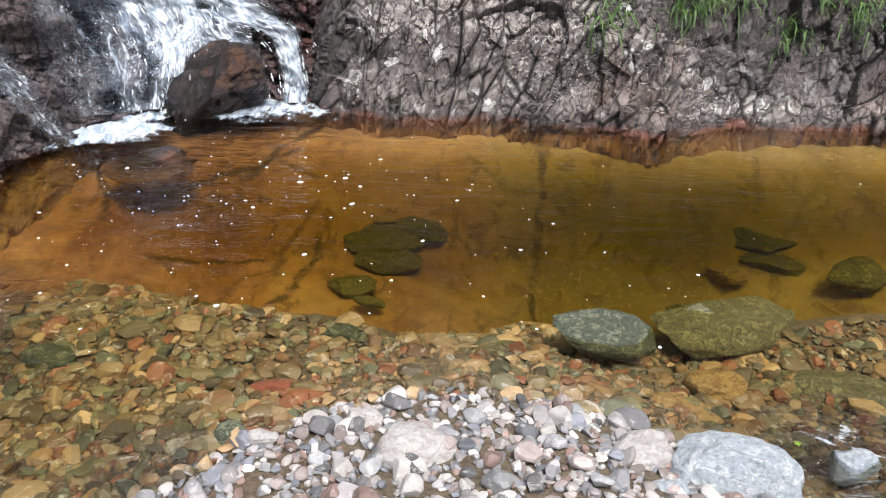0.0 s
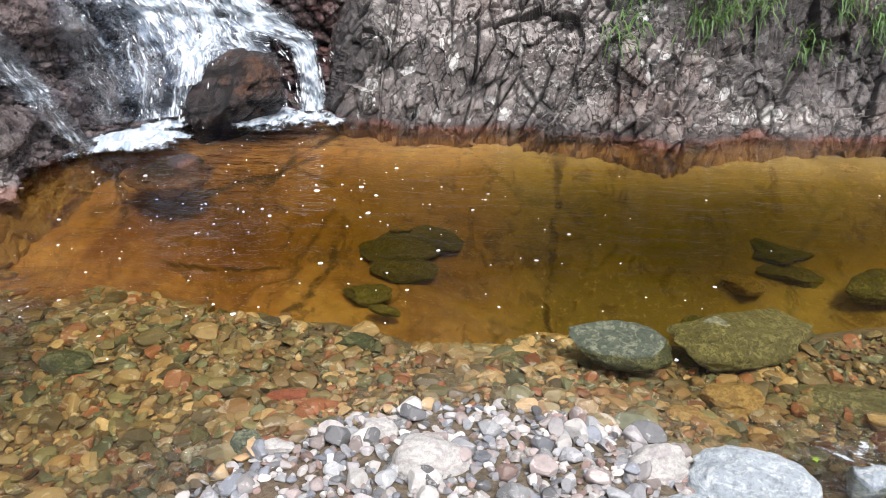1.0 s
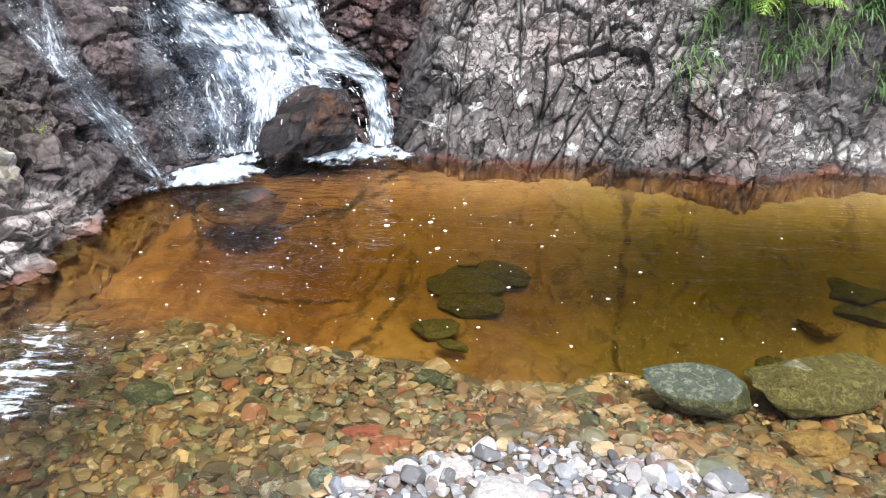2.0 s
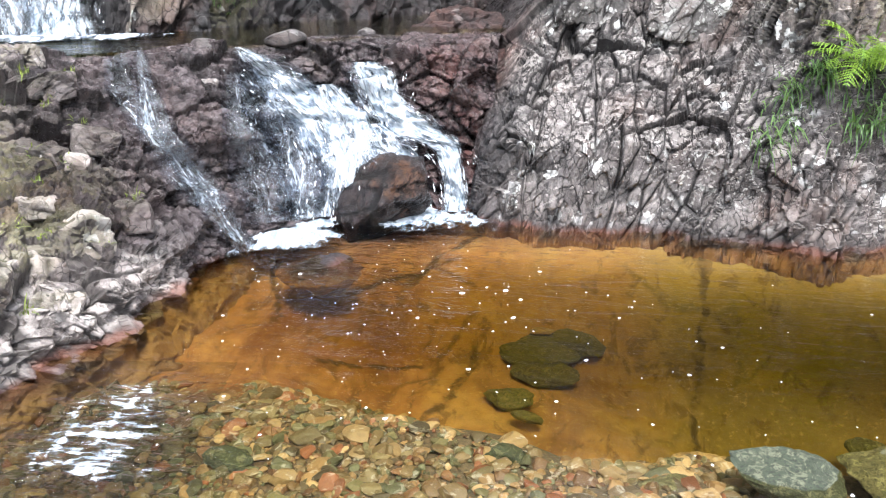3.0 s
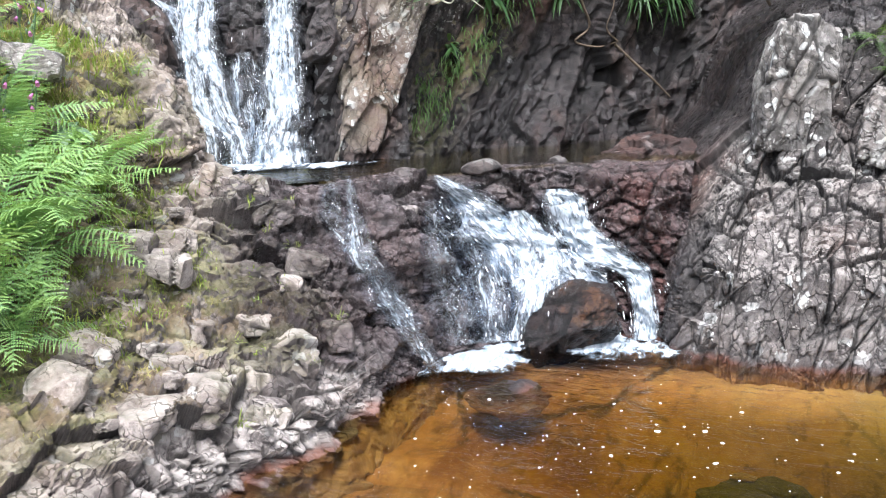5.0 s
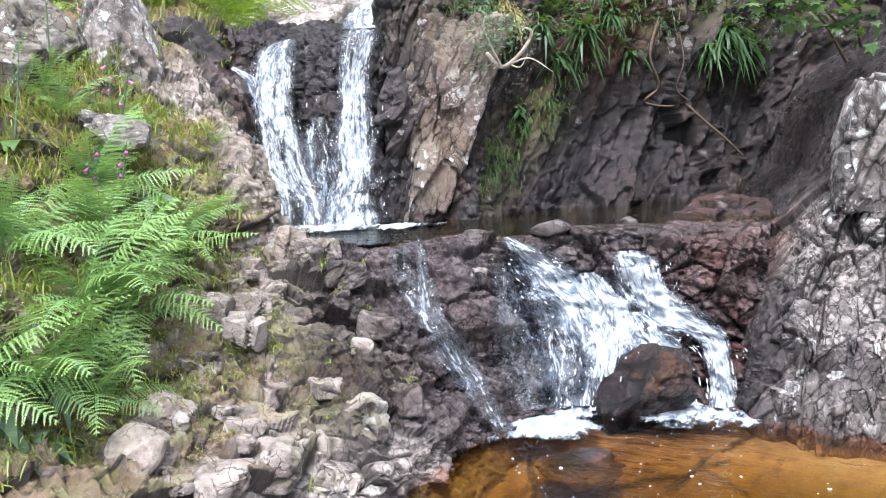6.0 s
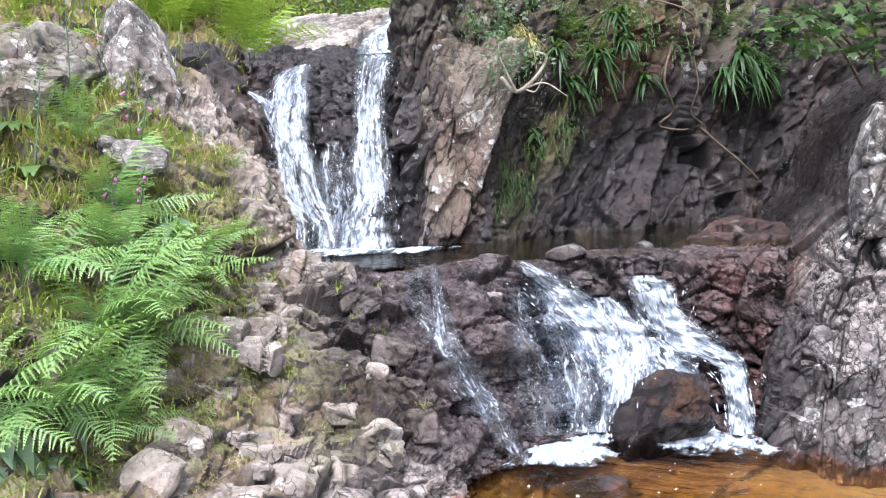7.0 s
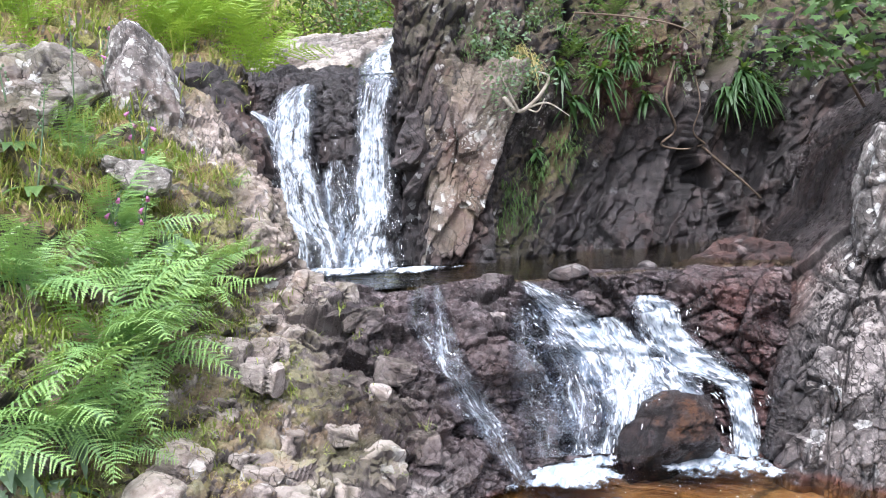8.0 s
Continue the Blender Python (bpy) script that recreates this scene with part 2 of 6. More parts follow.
def bed_material():
    """Silted bedrock under the pool, stained ochre by peaty water."""
    g = Nodes("ochre_bed")
    col = g.ramp(g.noise(2.3, 8, 0.62, warp=0.6), (0.32, (0.17, 0.08, 0.028)), (0.5, (0.29, 0.155, 0.055)), (0.68, (0.36, 0.22, 0.085)))
    col = g.mix(g.span(g.noise(17, 7, 0.7), 0.42, 0.7, 0, 0.5), col, (0.15, 0.075, 0.022))
    at = g.stretch((1.0, 0.55, 1), (0, 0, -35), g.mix(0.35, g.pos, g.node("ShaderNodeTexNoise", Vector=g.pos, Scale=3.0, Detail=4.0).outputs["Color"], "ADD"))
    seam = g.span(g.cells(1.5, "DISTANCE_TO_EDGE", at=at), 0.045, 0.0)
    col = g.mix(g.math("MULTIPLY", g.math("MULTIPLY", seam, 0.6), g.span(g.noise(2.1, 4), 0.45, 0.6)), col, (0.06, 0.03, 0.012))
    blot = g.span(g.noise(1.1, 7, 0.65, at=g.stretch((1.0, 0.45, 1), (0, 0, -40)), warp=1.0), 0.50, 0.62)
    col = g.mix(g.math("MULTIPLY", blot, 0.75), col, (0.12, 0.045, 0.017))
    x = g.node("ShaderNodeSeparateXYZ", Vector=g.pos).outputs[0]
    col = g.mix(g.span(g.math("ADD", x, g.math("MULTIPLY", g.noise(1.5, 4), 0.8)), 0.3, 1.0, 0.0, 0.45), col, (0.22, 0.19, 0.055))
    col = g.mix(g.span(g.noise(6.5, 7, 0.7, at=g.stretch((1, 0.5, 1), (0, 0, -30)), warp=0.8), 0.53, 0.63, 0, 0.6), col, (0.085, 0.04, 0.014))
    col = g.mix(g.span(g.noise(34, 6, 0.75), 0.54, 0.66, 0, 0.5), col, (0.46, 0.30, 0.12))
    z = g.node("ShaderNodeSeparateXYZ", Vector=g.pos).outputs[2]
    y = g.node("ShaderNodeSeparateXYZ", Vector=g.pos).outputs[1]
    sand = g.ramp(g.noise(70, 5, 0.7), (0.35, (0.035, 0.027, 0.017)), (0.6, (0.12, 0.09, 0.055)))
    shore = g.math("MULTIPLY", g.span(z, -0.30, -0.15), g.span(y, 2.62, 2.36))
    col = g.mix(shore, col, sand)
    # redder rock towards the cascade, and long cracks across the bed
    col = g.mix(g.span(g.math("ADD", x, g.math("MULTIPLY", g.noise(1.2, 4), 1.0)), 0.35, -0.35, 0.0, 0.32), col, g.mix(1.0, col, (1.05, 0.62, 0.5), "MULTIPLY"))
    wander = g.math("MULTIPLY", g.math("SUBTRACT", g.noise(5, 5, 0.65), 0.5), 0.16)
    for x0, y0, x1, y1, wide in ((0.44, 2.6, 0.60, 4.2, 0.030), (-0.70, 2.80, -0.53, 3.45, 0.035), (-0.95, 3.70, -0.60, 4.25, 0.04), (-1.80, 4.05, -1.52, 3.30, 0.035), (-1.30, 3.60, -0.70, 3.90, 0.03), (-1.25, 3.05, -0.75, 3.30, 0.03)):
        long = math.hypot(x1 - x0, y1 - y0)
        dx, dy = (x1 - x0) / long, (y1 - y0) / long
        across = g.math("ADD", g.math("MULTIPLY", g.math("SUBTRACT", x, x0), dy), g.math("MULTIPLY", g.math("SUBTRACT", y, y0), -dx))
        along = g.math("ADD", g.math("MULTIPLY", g.math("SUBTRACT", x, x0), dx), g.math("MULTIPLY", g.math("SUBTRACT", y, y0), dy))
        gap = g.span(g.math("ABSOLUTE", g.math("ADD", across, wander)), wide, wide * 0.2)
        gap = g.math("MULTIPLY", gap, g.math("MULTIPLY", g.span(along, -0.05, 0.05), g.span(along, long + 0.05, long - 0.05)))
        col = g.mix(g.math("MULTIPLY", gap, g.span(g.noise(11, 5), 0.38, 0.55, 0.2, 0.8)), col, (0.035, 0.016, 0.007))
    return g.done(col, 0.8, g.bump(g.noise(25, 8, 0.7), 0.6, 0.02))


BED = bed_material()


def pool_material(name, tint, ripple):
    """Clear peaty water: it stains what lies below by its depth and mirrors what stands above."""
    g = Nodes(name)
    g.n.remove(g.bsdf)
    depth = g.mask("depth")
    stain = g.ramp(depth, (0.0, (0.97, 0.96, 0.92)), (0.22, (0.80, 0.765, 0.55)), (0.55, (0.47, 0.42, 0.14)), (1.0, tint))
    clear = g.node("ShaderNodeBsdfTransparent", Color=stain).outputs[0]
    lively = g.mask("lively")
    small = g.noise(9, 4, 0.55, at=g.stretch((0.45, 1.4, 1)), warp=0.6)
    tiny = g.noise(30, 3, 0.5, at=g.stretch((0.5, 1.2, 1)))
    waves = g.math("ADD", g.math("MULTIPLY", small, g.span(lively, 0, 1, ripple, ripple * 9)), g.math("MULTIPLY", tiny, g.span(lively, 0, 1, ripple * 0.10, ripple * 1.2)))
    n = g.bump(waves, 1.0, 0.05)
    gloss = g.node("ShaderNodeBsdfGlossy", Color=(1, 1, 1), Roughness=0.02, Normal=n).outputs[0]
    fres = g.node("ShaderNodeFresnel", IOR=1.333, Normal=n).outputs[0]
    mixed = g.n.new("ShaderNodeMixShader")
    g.put(mixed.inputs[0], fres)
    g.put(mixed.inputs[1], clear)
    g.put(mixed.inputs[2], gloss)
    g.put(g.out.inputs[0], mixed.outputs[0])
    return g.mat


POOL = pool_material("peaty_pool_water", (0.25, 0.235, 0.04), 0.17)


def white_water(name, cover, stretch_to=(5, 0.8), soft=0.16, top=0.96):
    """Broken water: white streaks and threads that run with the flow (the mesh's UV), clear between them."""
    g = Nodes(name)
    uv = g.n.new("ShaderNodeUVMap").outputs[0]
    streak = g.noise(stretch_to[0], 8, 0.68, at=g.stretch((1, stretch_to[1] / stretch_to[0], 1), at=uv), warp=0.5)
    clots = g.noise(stretch_to[0] * 1.3, 6, 0.65, at=g.stretch((1, 0.45, 1), at=uv), warp=0.9)
    gaps = g.noise(stretch_to[0] * 0.33, 4, 0.55, at=g.stretch((1, 0.28, 1), at=uv), warp=0.4)
    f = g.math("ADD", g.math("ADD", g.math("MULTIPLY", streak, 0.45), g.math("MULTIPLY", clots, 0.25)), g.math("MULTIPLY", gaps, 0.30))
    f = g.math("ADD", g.math("MULTIPLY", g.math("SUBTRACT", f, 0.5), 1.6), 0.5)
    body = g.math("MULTIPLY", g.mask("body"), 0.30)
    f = g.math("ADD", f, g.math("SUBTRACT", body, 0.22))
    fac = g.span(f, cover - soft / 2, cover + soft / 2)
    fac = g.math("MULTIPLY", fac, g.span(g.mask("body"), 0.0, 0.3, 0.0, top))
    n = g.bump(f, 0.9, 0.06)
    g.done(g.mix(g.span(clots, 0.35, 0.65), (0.26, 0.33, 0.40), (0.66, 0.70, 0.74)), 0.4, n)
    clear = g.node("ShaderNodeBsdfTransparent", Color=(0.86, 0.89, 0.93)).outputs[0]
    gl = g.node("ShaderNodeBsdfGlossy", Color=(1, 1, 1), Roughness=0.12, Normal=n).outputs[0]
    film = g.n.new("ShaderNodeMixShader")
    g.put(film.inputs[0], g.math("MULTIPLY", g.node("ShaderNodeFresnel", IOR=1.33, Normal=n).outputs[0], g.span(g.mask("body"), 0.0, 0.6, 0.0, 0.6)))
    g.put(film.inputs[1], clear)
    g.put(film.inputs[2], gl)
    mixed = g.n.new("ShaderNodeMixShader")
    g.put(mixed.inputs[0], fac)
    g.put(mixed.inputs[1], film.outputs[0])
    g.put(mixed.inputs[2], g.bsdf.outputs[0])
    g.put(g.out.inputs[0], mixed.outputs[0])
    return g.mat


FALL_WATER = white_water("white_falling_water", 0.565, (26, 2.6), 0.22)
CASCADE_WATER = white_water("white_cascade_water", 0.505, (24, 4.0), 0.20)
FOAM = white_water("white_foam", 0.48, (16, 12), 0.2)


# white streaks painted in place of the sky's glints on ripples
PAINTED_GLINT = white_water("painted_sky_glint", 0.60, (9, 34), 0.10, 0.85)


def leaf_material(name, low, high, tips=None, gloss=0.5):
    g = Nodes(name)
    rand = g.node("ShaderNodeNewGeometry").outputs["Random Per Island"]
    col = g.mix(rand, low, high)
    col = g.mix(g.span(g.noise(2.3, 3), 0.4, 0.65, 0, 0.6), col, low)
    if tips:
        col = g.mix(g.math("MULTIPLY", g.mask("tip"), 0.7), col, tips)
    g.done(col, gloss, g.bump(g.noise(120, 3), 0.3, 0.003))
    glow = g.node("ShaderNodeBsdfTranslucent", Color=g.mix(0.5, col, (0.25, 0.35, 0.03))).outputs[0]
    mixed = g.n.new("ShaderNodeMixShader")
    g.put(mixed.inputs[0], 0.35)
    g.put(mixed.inputs[1], g.bsdf.outputs[0])
    g.put(mixed.inputs[2], glow)
    g.put(g.out.inputs[0], mixed.outputs[0])
    return g.mat


FERN = leaf_material("fern_green", (0.11, 0.25, 0.105), (0.25, 0.43, 0.18), (0.36, 0.52, 0.13))
BRACKEN = leaf_material("bracken_yellow_green", (0.17, 0.30, 0.03), (0.28, 0.42, 0.05))
DEEP_LEAF = leaf_material("dark_green_leaf", (0.025, 0.07, 0.022), (0.06, 0.13, 0.04))
LEAF = leaf_material("mid_green_leaf", (0.05, 0.11, 0.03), (0.11, 0.20, 0.05))
GREY_LEAF = leaf_material("grey_green_leaf", (0.10, 0.17, 0.10), (0.18, 0.27, 0.16))
GRASS = leaf_material("grass_green", (0.15, 0.22, 0.035), (0.34, 0.38, 0.09))
STRAW = leaf_material("dry_grass", (0.36, 0.30, 0.12), (0.50, 0.42, 0.18))
PINK = leaf_material("foxglove_pink", (0.50, 0.14, 0.38), (0.62, 0.26, 0.52))


def plain(name, color, rough=0.8, other=None, scale=20.0):
    g = Nodes(name)
    return g.done(g.mix(g.span(g.noise(scale, 6, 0.7), 0.4, 0.65), color, other or tuple(c * 0.6 for c in color)), rough, g.bump(g.noise(scale * 3, 5), 0.5, 0.005))


BARK = plain("brown_bark", (0.16, 0.115, 0.08))
PALE_BARK = plain("bleached_branch", (0.48, 0.43, 0.36), 0.8, (0.26, 0.22, 0.17), 14)
TURF = plain("rough_turf", (0.13, 0.15, 0.035), 0.95, (0.22, 0.19, 0.07), 4)
DROPS = plain("white_drops", (0.9, 0.92, 0.94), 0.3, (0.82, 0.85, 0.88))
FILM_WATER = white_water("thin_water_threads", 0.555, (42, 2.5), 0.16, 0.8)
def wet_stone_material():
    """A boulder kept wet by spray: brown and purple patches under a film of water."""
    g = Nodes("wet_boulder")
    col = g.ramp(g.noise(4.5, 6, 0.6, warp=0.6), (0.40, (0.016, 0.012, 0.013)), (0.54, (0.032, 0.021, 0.018)), (0.68, (0.08, 0.036, 0.016)))
    col = g.mix(g.span(g.noise(40, 6, 0.7), 0.50, 0.62, 0, 0.7), col, (0.018, 0.013, 0.012))
    col = g.mix(g.math("MULTIPLY", g.mask("joint"), 0.9), col, (0.006, 0.005, 0.005))
    n = g.bump(g.noise(11, 7, 0.65), 1.0, 0.09)
    n = g.bump(g.noise(60, 5, 0.7), 0.6, 0.015, n)
    return g.done(col, g.span(g.noise(8, 4), 0.35, 0.65, 0.05, 0.18), n)


WET_BOULDER = wet_stone_material()
LICHEN_BROWN = rock_material("brown_lichen_rock", (0.06, 0.048, 0.04), (0.17, 0.135, 0.115), (0.33, 0.28, 0.245), 0.9)
SUNKEN_STONE = one_stone("silted_green_stone", (0.10, 0.092, 0.032), (0.16, 0.13, 0.05), 0.7, 0.7)
STONE_TONES = {"SUNKEN_STONE": SUNKEN_STONE, "GREEN_STONE": GREEN_STONE, "OLIVE_STONE": OLIVE_STONE, "PALE_STONE": PALE_STONE, "WHITE_STONE": WHITE_STONE, "OCHRE_STONE": OCHRE_STONE, "RED_STONE": RED_STONE}

# ---- shapes: noise and broken rock ----
def cell_hash(i, j, k, seed):
    h = (i.astype(np.int64) * 73856093 ^ j.astype(np.int64) * 19349663 ^ k.astype(np.int64) * 83492791 ^ (seed * 2654435)) & 0xFFFFFFFF
    h = (h ^ (h >> 15)) * 2246822519 & 0xFFFFFFFF
    h = (h ^ (h >> 13)) * 3266489917 & 0xFFFFFFFF
    return ((h ^ (h >> 16)) & 0xFFFFFF) / float(0x1000000)


def soft_noise(p, seed=0):
    """Smooth value noise, -1 to 1."""
    q = np.floor(p)
    f = p - q
    f = f * f * (3 - 2 * f)
    i, j, k = q[:, 0], q[:, 1], q[:, 2]
    total = 0
    for a in (0, 1):
        for b in (0, 1):
            for c in (0, 1):
                w = (f[:, 0] if a else 1 - f[:, 0]) * (f[:, 1] if b else 1 - f[:, 1]) * (f[:, 2] if c else 1 - f[:, 2])
                total = total + w * cell_hash(i + a, j + b, k + c, seed)
    return total * 2 - 1


def rough_noise(p, octaves=4, seed=0, gain=0.5):
    total, amp = 0, 1.0
    for o in range(octaves):
        total = total + amp * soft_noise(p * 2.0**o + 17.3 * o, seed + o)
        amp *= gain
    return total


def blocks(p, seed):
    """Cells of broken rock: the distance to the nearest joint, a number for each block, and the way from its middle."""
    p = p.astype(np.float32)
    q = np.floor(p)
    cell = q.astype(np.int64)
    n = len(p)
    best, second, mark = np.full(n, 9.0, np.float32), np.full(n, 9.0, np.float32), np.zeros(n, np.float32)
    middle = np.zeros((n, 3), np.float32)
    for a in (-1, 0, 1):
        ka = ((cell[:, 0] + a) * 73856093).astype(np.uint32)
        for b in (-1, 0, 1):
            kb = ka ^ ((cell[:, 1] + b) * 19349663).astype(np.uint32)
            for c in (-1, 0, 1):
                h = kb ^ ((cell[:, 2] + c) * 83492791).astype(np.uint32) ^ np.uint32(seed * 2654435 & 0xFFFFFFFF)
                h = (h ^ (h >> np.uint32(15))) * np.uint32(2246822519)
                h = (h ^ (h >> np.uint32(13))) * np.uint32(3266489917)
                h = h ^ (h >> np.uint32(16))
                x = q[:, 0] + a + (h & np.uint32(1023)).astype(np.float32) / 1024
                y = q[:, 1] + b + ((h >> np.uint32(10)) & np.uint32(1023)).astype(np.float32) / 1024
                z = q[:, 2] + c + ((h >> np.uint32(20)) & np.uint32(1023)).astype(np.float32) / 1024
                d = (x - p[:, 0]) ** 2 + (y - p[:, 1]) ** 2 + (z - p[:, 2]) ** 2
                near = d < best
                second = np.where(near, best, np.minimum(second, d))
                best = np.where(near, d, best)
                k = np.nonzero(near)[0]
                middle[k, 0], middle[k, 1], middle[k, 2] = x[k], y[k], z[k]
                mark[k] = ((h[k] * np.uint32(2654435761)) >> np.uint32(12)).astype(np.float32) / 1048576
    return (np.sqrt(second) - np.sqrt(best)).astype(float), mark.astype(float), (p - middle).astype(float)


def turned(p, a, b, c):
    return p @ np.array(Euler([radians(a), radians(b), radians(c)]).to_matrix())


def facets(p, size, turn, squash, seed, warp):
    """Flat-faced blocks: how far each point's block stands out (about -1 to 1), its distance to the joint in metres, the block's number."""
    q = turned(p, *turn) / (size * np.array(squash))
    if warp:
        q = q + warp * np.stack([soft_noise(q * 0.9 + 5 * k, seed + 40 + k) for k in range(3)], 1)
    edge, mark, off = blocks(q, seed)
    tilt = np.stack([np.sin(mark * 97), np.sin(mark * 57 + 1), np.sin(mark * 31 + 2)], 1)
    return (mark - 0.5) + 1.15 * (off * tilt).sum(1), edge * size * 0.5, mark - 0.5


def fracture(p, levels, turn, squash, seed):
    """Adds up blocks of several sizes. levels: size, relief, joint width, weight. Gives relief, joints and tones."""
    lift, joint, tone = 0, np.zeros(len(p)), np.zeros(len(p))
    for k, (size, relief, width, weight) in enumerate(levels):
        slabs = (0.85, 1.0, 1.35) if k < 2 else (1.0, 1.0, 1.0)
        up_, edge, mark = facets(p, size, turn, np.array(squash) * slabs, seed + 7 * k, 0.28 if k == 0 else 0.0)
        gape = smooth_step(soft_noise(p / (size * 1.6) + 3.3 * k, seed + 80 + k), (-0.5, -0.35, -0.1, 0.0)[k], 0.5)
        slit = np.exp(-((edge / width) ** 2)) * gape
        lift = lift + relief * up_ - slit * width * 1.8
        joint = np.maximum(joint, slit * weight)
        tone = tone + mark * (1.0, 0.8, 0.55, 0.35)[k]
    return lift, joint, tone


def spline(points, count):
    """Points spread along a smooth line through the given ones (Catmull-Rom)."""
    pts = np.asarray(points, float)
    pad = np.concatenate([[2 * pts[0] - pts[1]], pts, [2 * pts[-1] - pts[-2]]])
    s = np.linspace(0, len(pts) - 1, count) if isinstance(count, int) else np.asarray(count)
    k = np.minimum(s.astype(int), len(pts) - 2)
    f = (s - k).reshape(-1, *([1] * (pts.ndim - 1)))
    a, b, c, d = pad[k], pad[k + 1], pad[k + 2], pad[k + 3]
    return 0.5 * (2 * b + (c - a) * f + (2 * a - 5 * b + 4 * c - d) * f**2 + (3 * b - a - 3 * c + d) * f**3)


def loft(rows, across, along):
    """A smooth sheet through rows of points: across samples from row to row, along samples in each row."""
    wide = np.stack([spline(r, along) for r in rows])
    return spline(wide, across)


def outward(grid, toward):
    """Unit normals of a sheet, on the side of the point `toward`."""
    n = np.cross(np.gradient(grid, axis=1), np.gradient(grid, axis=0))
    n /= np.linalg.norm(n, axis=2, keepdims=True) + 1e-9
    flip = ((np.asarray(toward) - grid) * n).sum(2).mean() < 0
    return -n if flip else n


def sheet_object(name, grid, material, masks=(), flip=False, smooth=True, parent=None, uv=None):
    """A mesh from a grid of points, with named values at its points."""
    h, w = grid.shape[:2]
    i = np.arange(h * w).reshape(h, w)
    quads = np.stack([i[:-1, :-1], i[:-1, 1:], i[1:, 1:], i[1:, :-1]], -1).reshape(-1, 4)
    if flip:
        quads = quads[:, ::-1]
    me = bpy.data.meshes.new(name)
    me.from_pydata(grid.reshape(-1, 3).tolist(), [], quads.tolist())
    for key, values in dict(masks).items():
        me.attributes.new(key, "FLOAT", "POINT").data.foreach_set("value", np.ascontiguousarray(np.broadcast_to(values, (h, w)), dtype=np.float32).ravel())
    if uv is not None:
        layer = me.uv_layers.new(name="flow")
        loops = np.empty(len(me.loops), dtype=np.int32)
        me.loops.foreach_get("vertex_index", loops)
        layer.data.foreach_set("uv", uv.reshape(-1, 2)[loops].astype(np.float32).ravel())
    if smooth:
        me.polygons.foreach_set("use_smooth", np.ones(len(me.polygons), dtype=bool))
    else:
        me.polygons.foreach_set("use_smooth", np.ones(len(me.polygons), dtype=bool))
        me.set_sharp_from_angle(angle=radians(18))
    me.materials.append(material)
    ob = new(name, me)
    if parent:
        ob.parent = parent
    return ob


def near(grid, line, reach):
    """1 on a line of points, fading to 0 at `reach` from it."""
    line = spline(line, 60)
    d = np.full(grid.shape[:2], 1e9)
    for p in line:
        d = np.minimum(d, np.linalg.norm(grid - p, axis=2))
    t = np.clip(1 - d / reach, 0, 1)
    return t * t * (3 - 2 * t)


def crag(grid, toward, coarse, seed, turn=(20, 15, 30), squash=(1, 1, 1.5), fine=1.0, calm=None, ledge=0.0, groove=1.0, worn=0):
    """Turns a smooth sheet into broken bedrock. Gives the sheet and its joints and tones."""
    n = outward(grid, toward)
    p = grid.reshape(-1, 3)
    d, joint, tone = fracture(p, ((0.52, coarse * 0.85, 0.010 * groove, 1.0), (0.20, 0.042 * fine, 0.007 * groove, 0.95), (0.085, 0.024 * fine, 0.006, 0.9), (0.038, 0.011 * fine, 0.0035, 0.6)), turn, squash, seed)
    d = d + coarse * 0.4 * rough_noise(p * 1.3, 4, seed) + 0.003 * fine * rough_noise(p * 22, 3, seed + 20)
    if ledge:
        # bedding: treads and risers that dip gently along the bank
        q = (p[:, 2] + 0.16 * p[:, 0] - 0.10 * p[:, 1] + 0.05 * rough_noise(p * 1.7, 3, seed + 60)) / 0.17
        f = q - np.floor(q)
        d = d + ledge * (1 - f) * smooth_step(f, 0.0, 0.22)
    shape = grid.shape[:2]
    d = d.reshape(shape)
    for _ in range(worn):  # wear takes the sharpest edge off each step
        e = np.pad(d, 1, "edge")
        e = (e[:-2] + 2 * e[1:-1] + e[2:]) / 4
        d = (e[:, :-2] + 2 * e[:, 1:-1] + e[:, 2:]) / 4
    return grid + n * (d if calm is None else d * calm)[..., None], {"joint": joint.reshape(shape), "tone": tone.reshape(shape)}


def smooth_step(x, low, high):
    t = np.clip((x - low) / (high - low), 0, 1)
    return t * t * (3 - 2 * t)


def up(u, v, z):
    """The upper glen's own axes: u across, v up the glen, from the bank where the walk ends."""
    return (-0.298 + 0.883 * u - 0.469 * v, -0.01 + 0.469 * u + 0.883 * v, z)


# ---- the pool's bed ----
def bed_height(x, y):
    spit = 0.12 - 0.15 * ((x - 0.12) / 0.95) ** 2 - 0.24 * (y - 1.25)
    shelf = -0.13 - 0.03 * np.sin(3 * x)
    h = np.maximum(spit, shelf)
    h = h + (0.75 - h) * smooth_step(0.5 - y, 0.0, 3.6)
    edge = 2.32 - 0.24 * np.exp(-(((x - 0.05) / 0.3) ** 2)) + 0.06 * np.sin(4 * x + 1)
    drop = smooth_step(y, edge, edge + 0.55)
    shoal = smooth_step(y, 3.25, 4.0)
    rise = 0.33 * shoal + 0.16 * smooth_step(-x, 0.7, 1.6) * (1 - shoal)
    return h * (1 - drop) + drop * (rise - 0.42 - 0.34 * np.exp(-(((x - 1.0) / 0.85) ** 2 + ((y - 3.05) / 0.55) ** 2)))


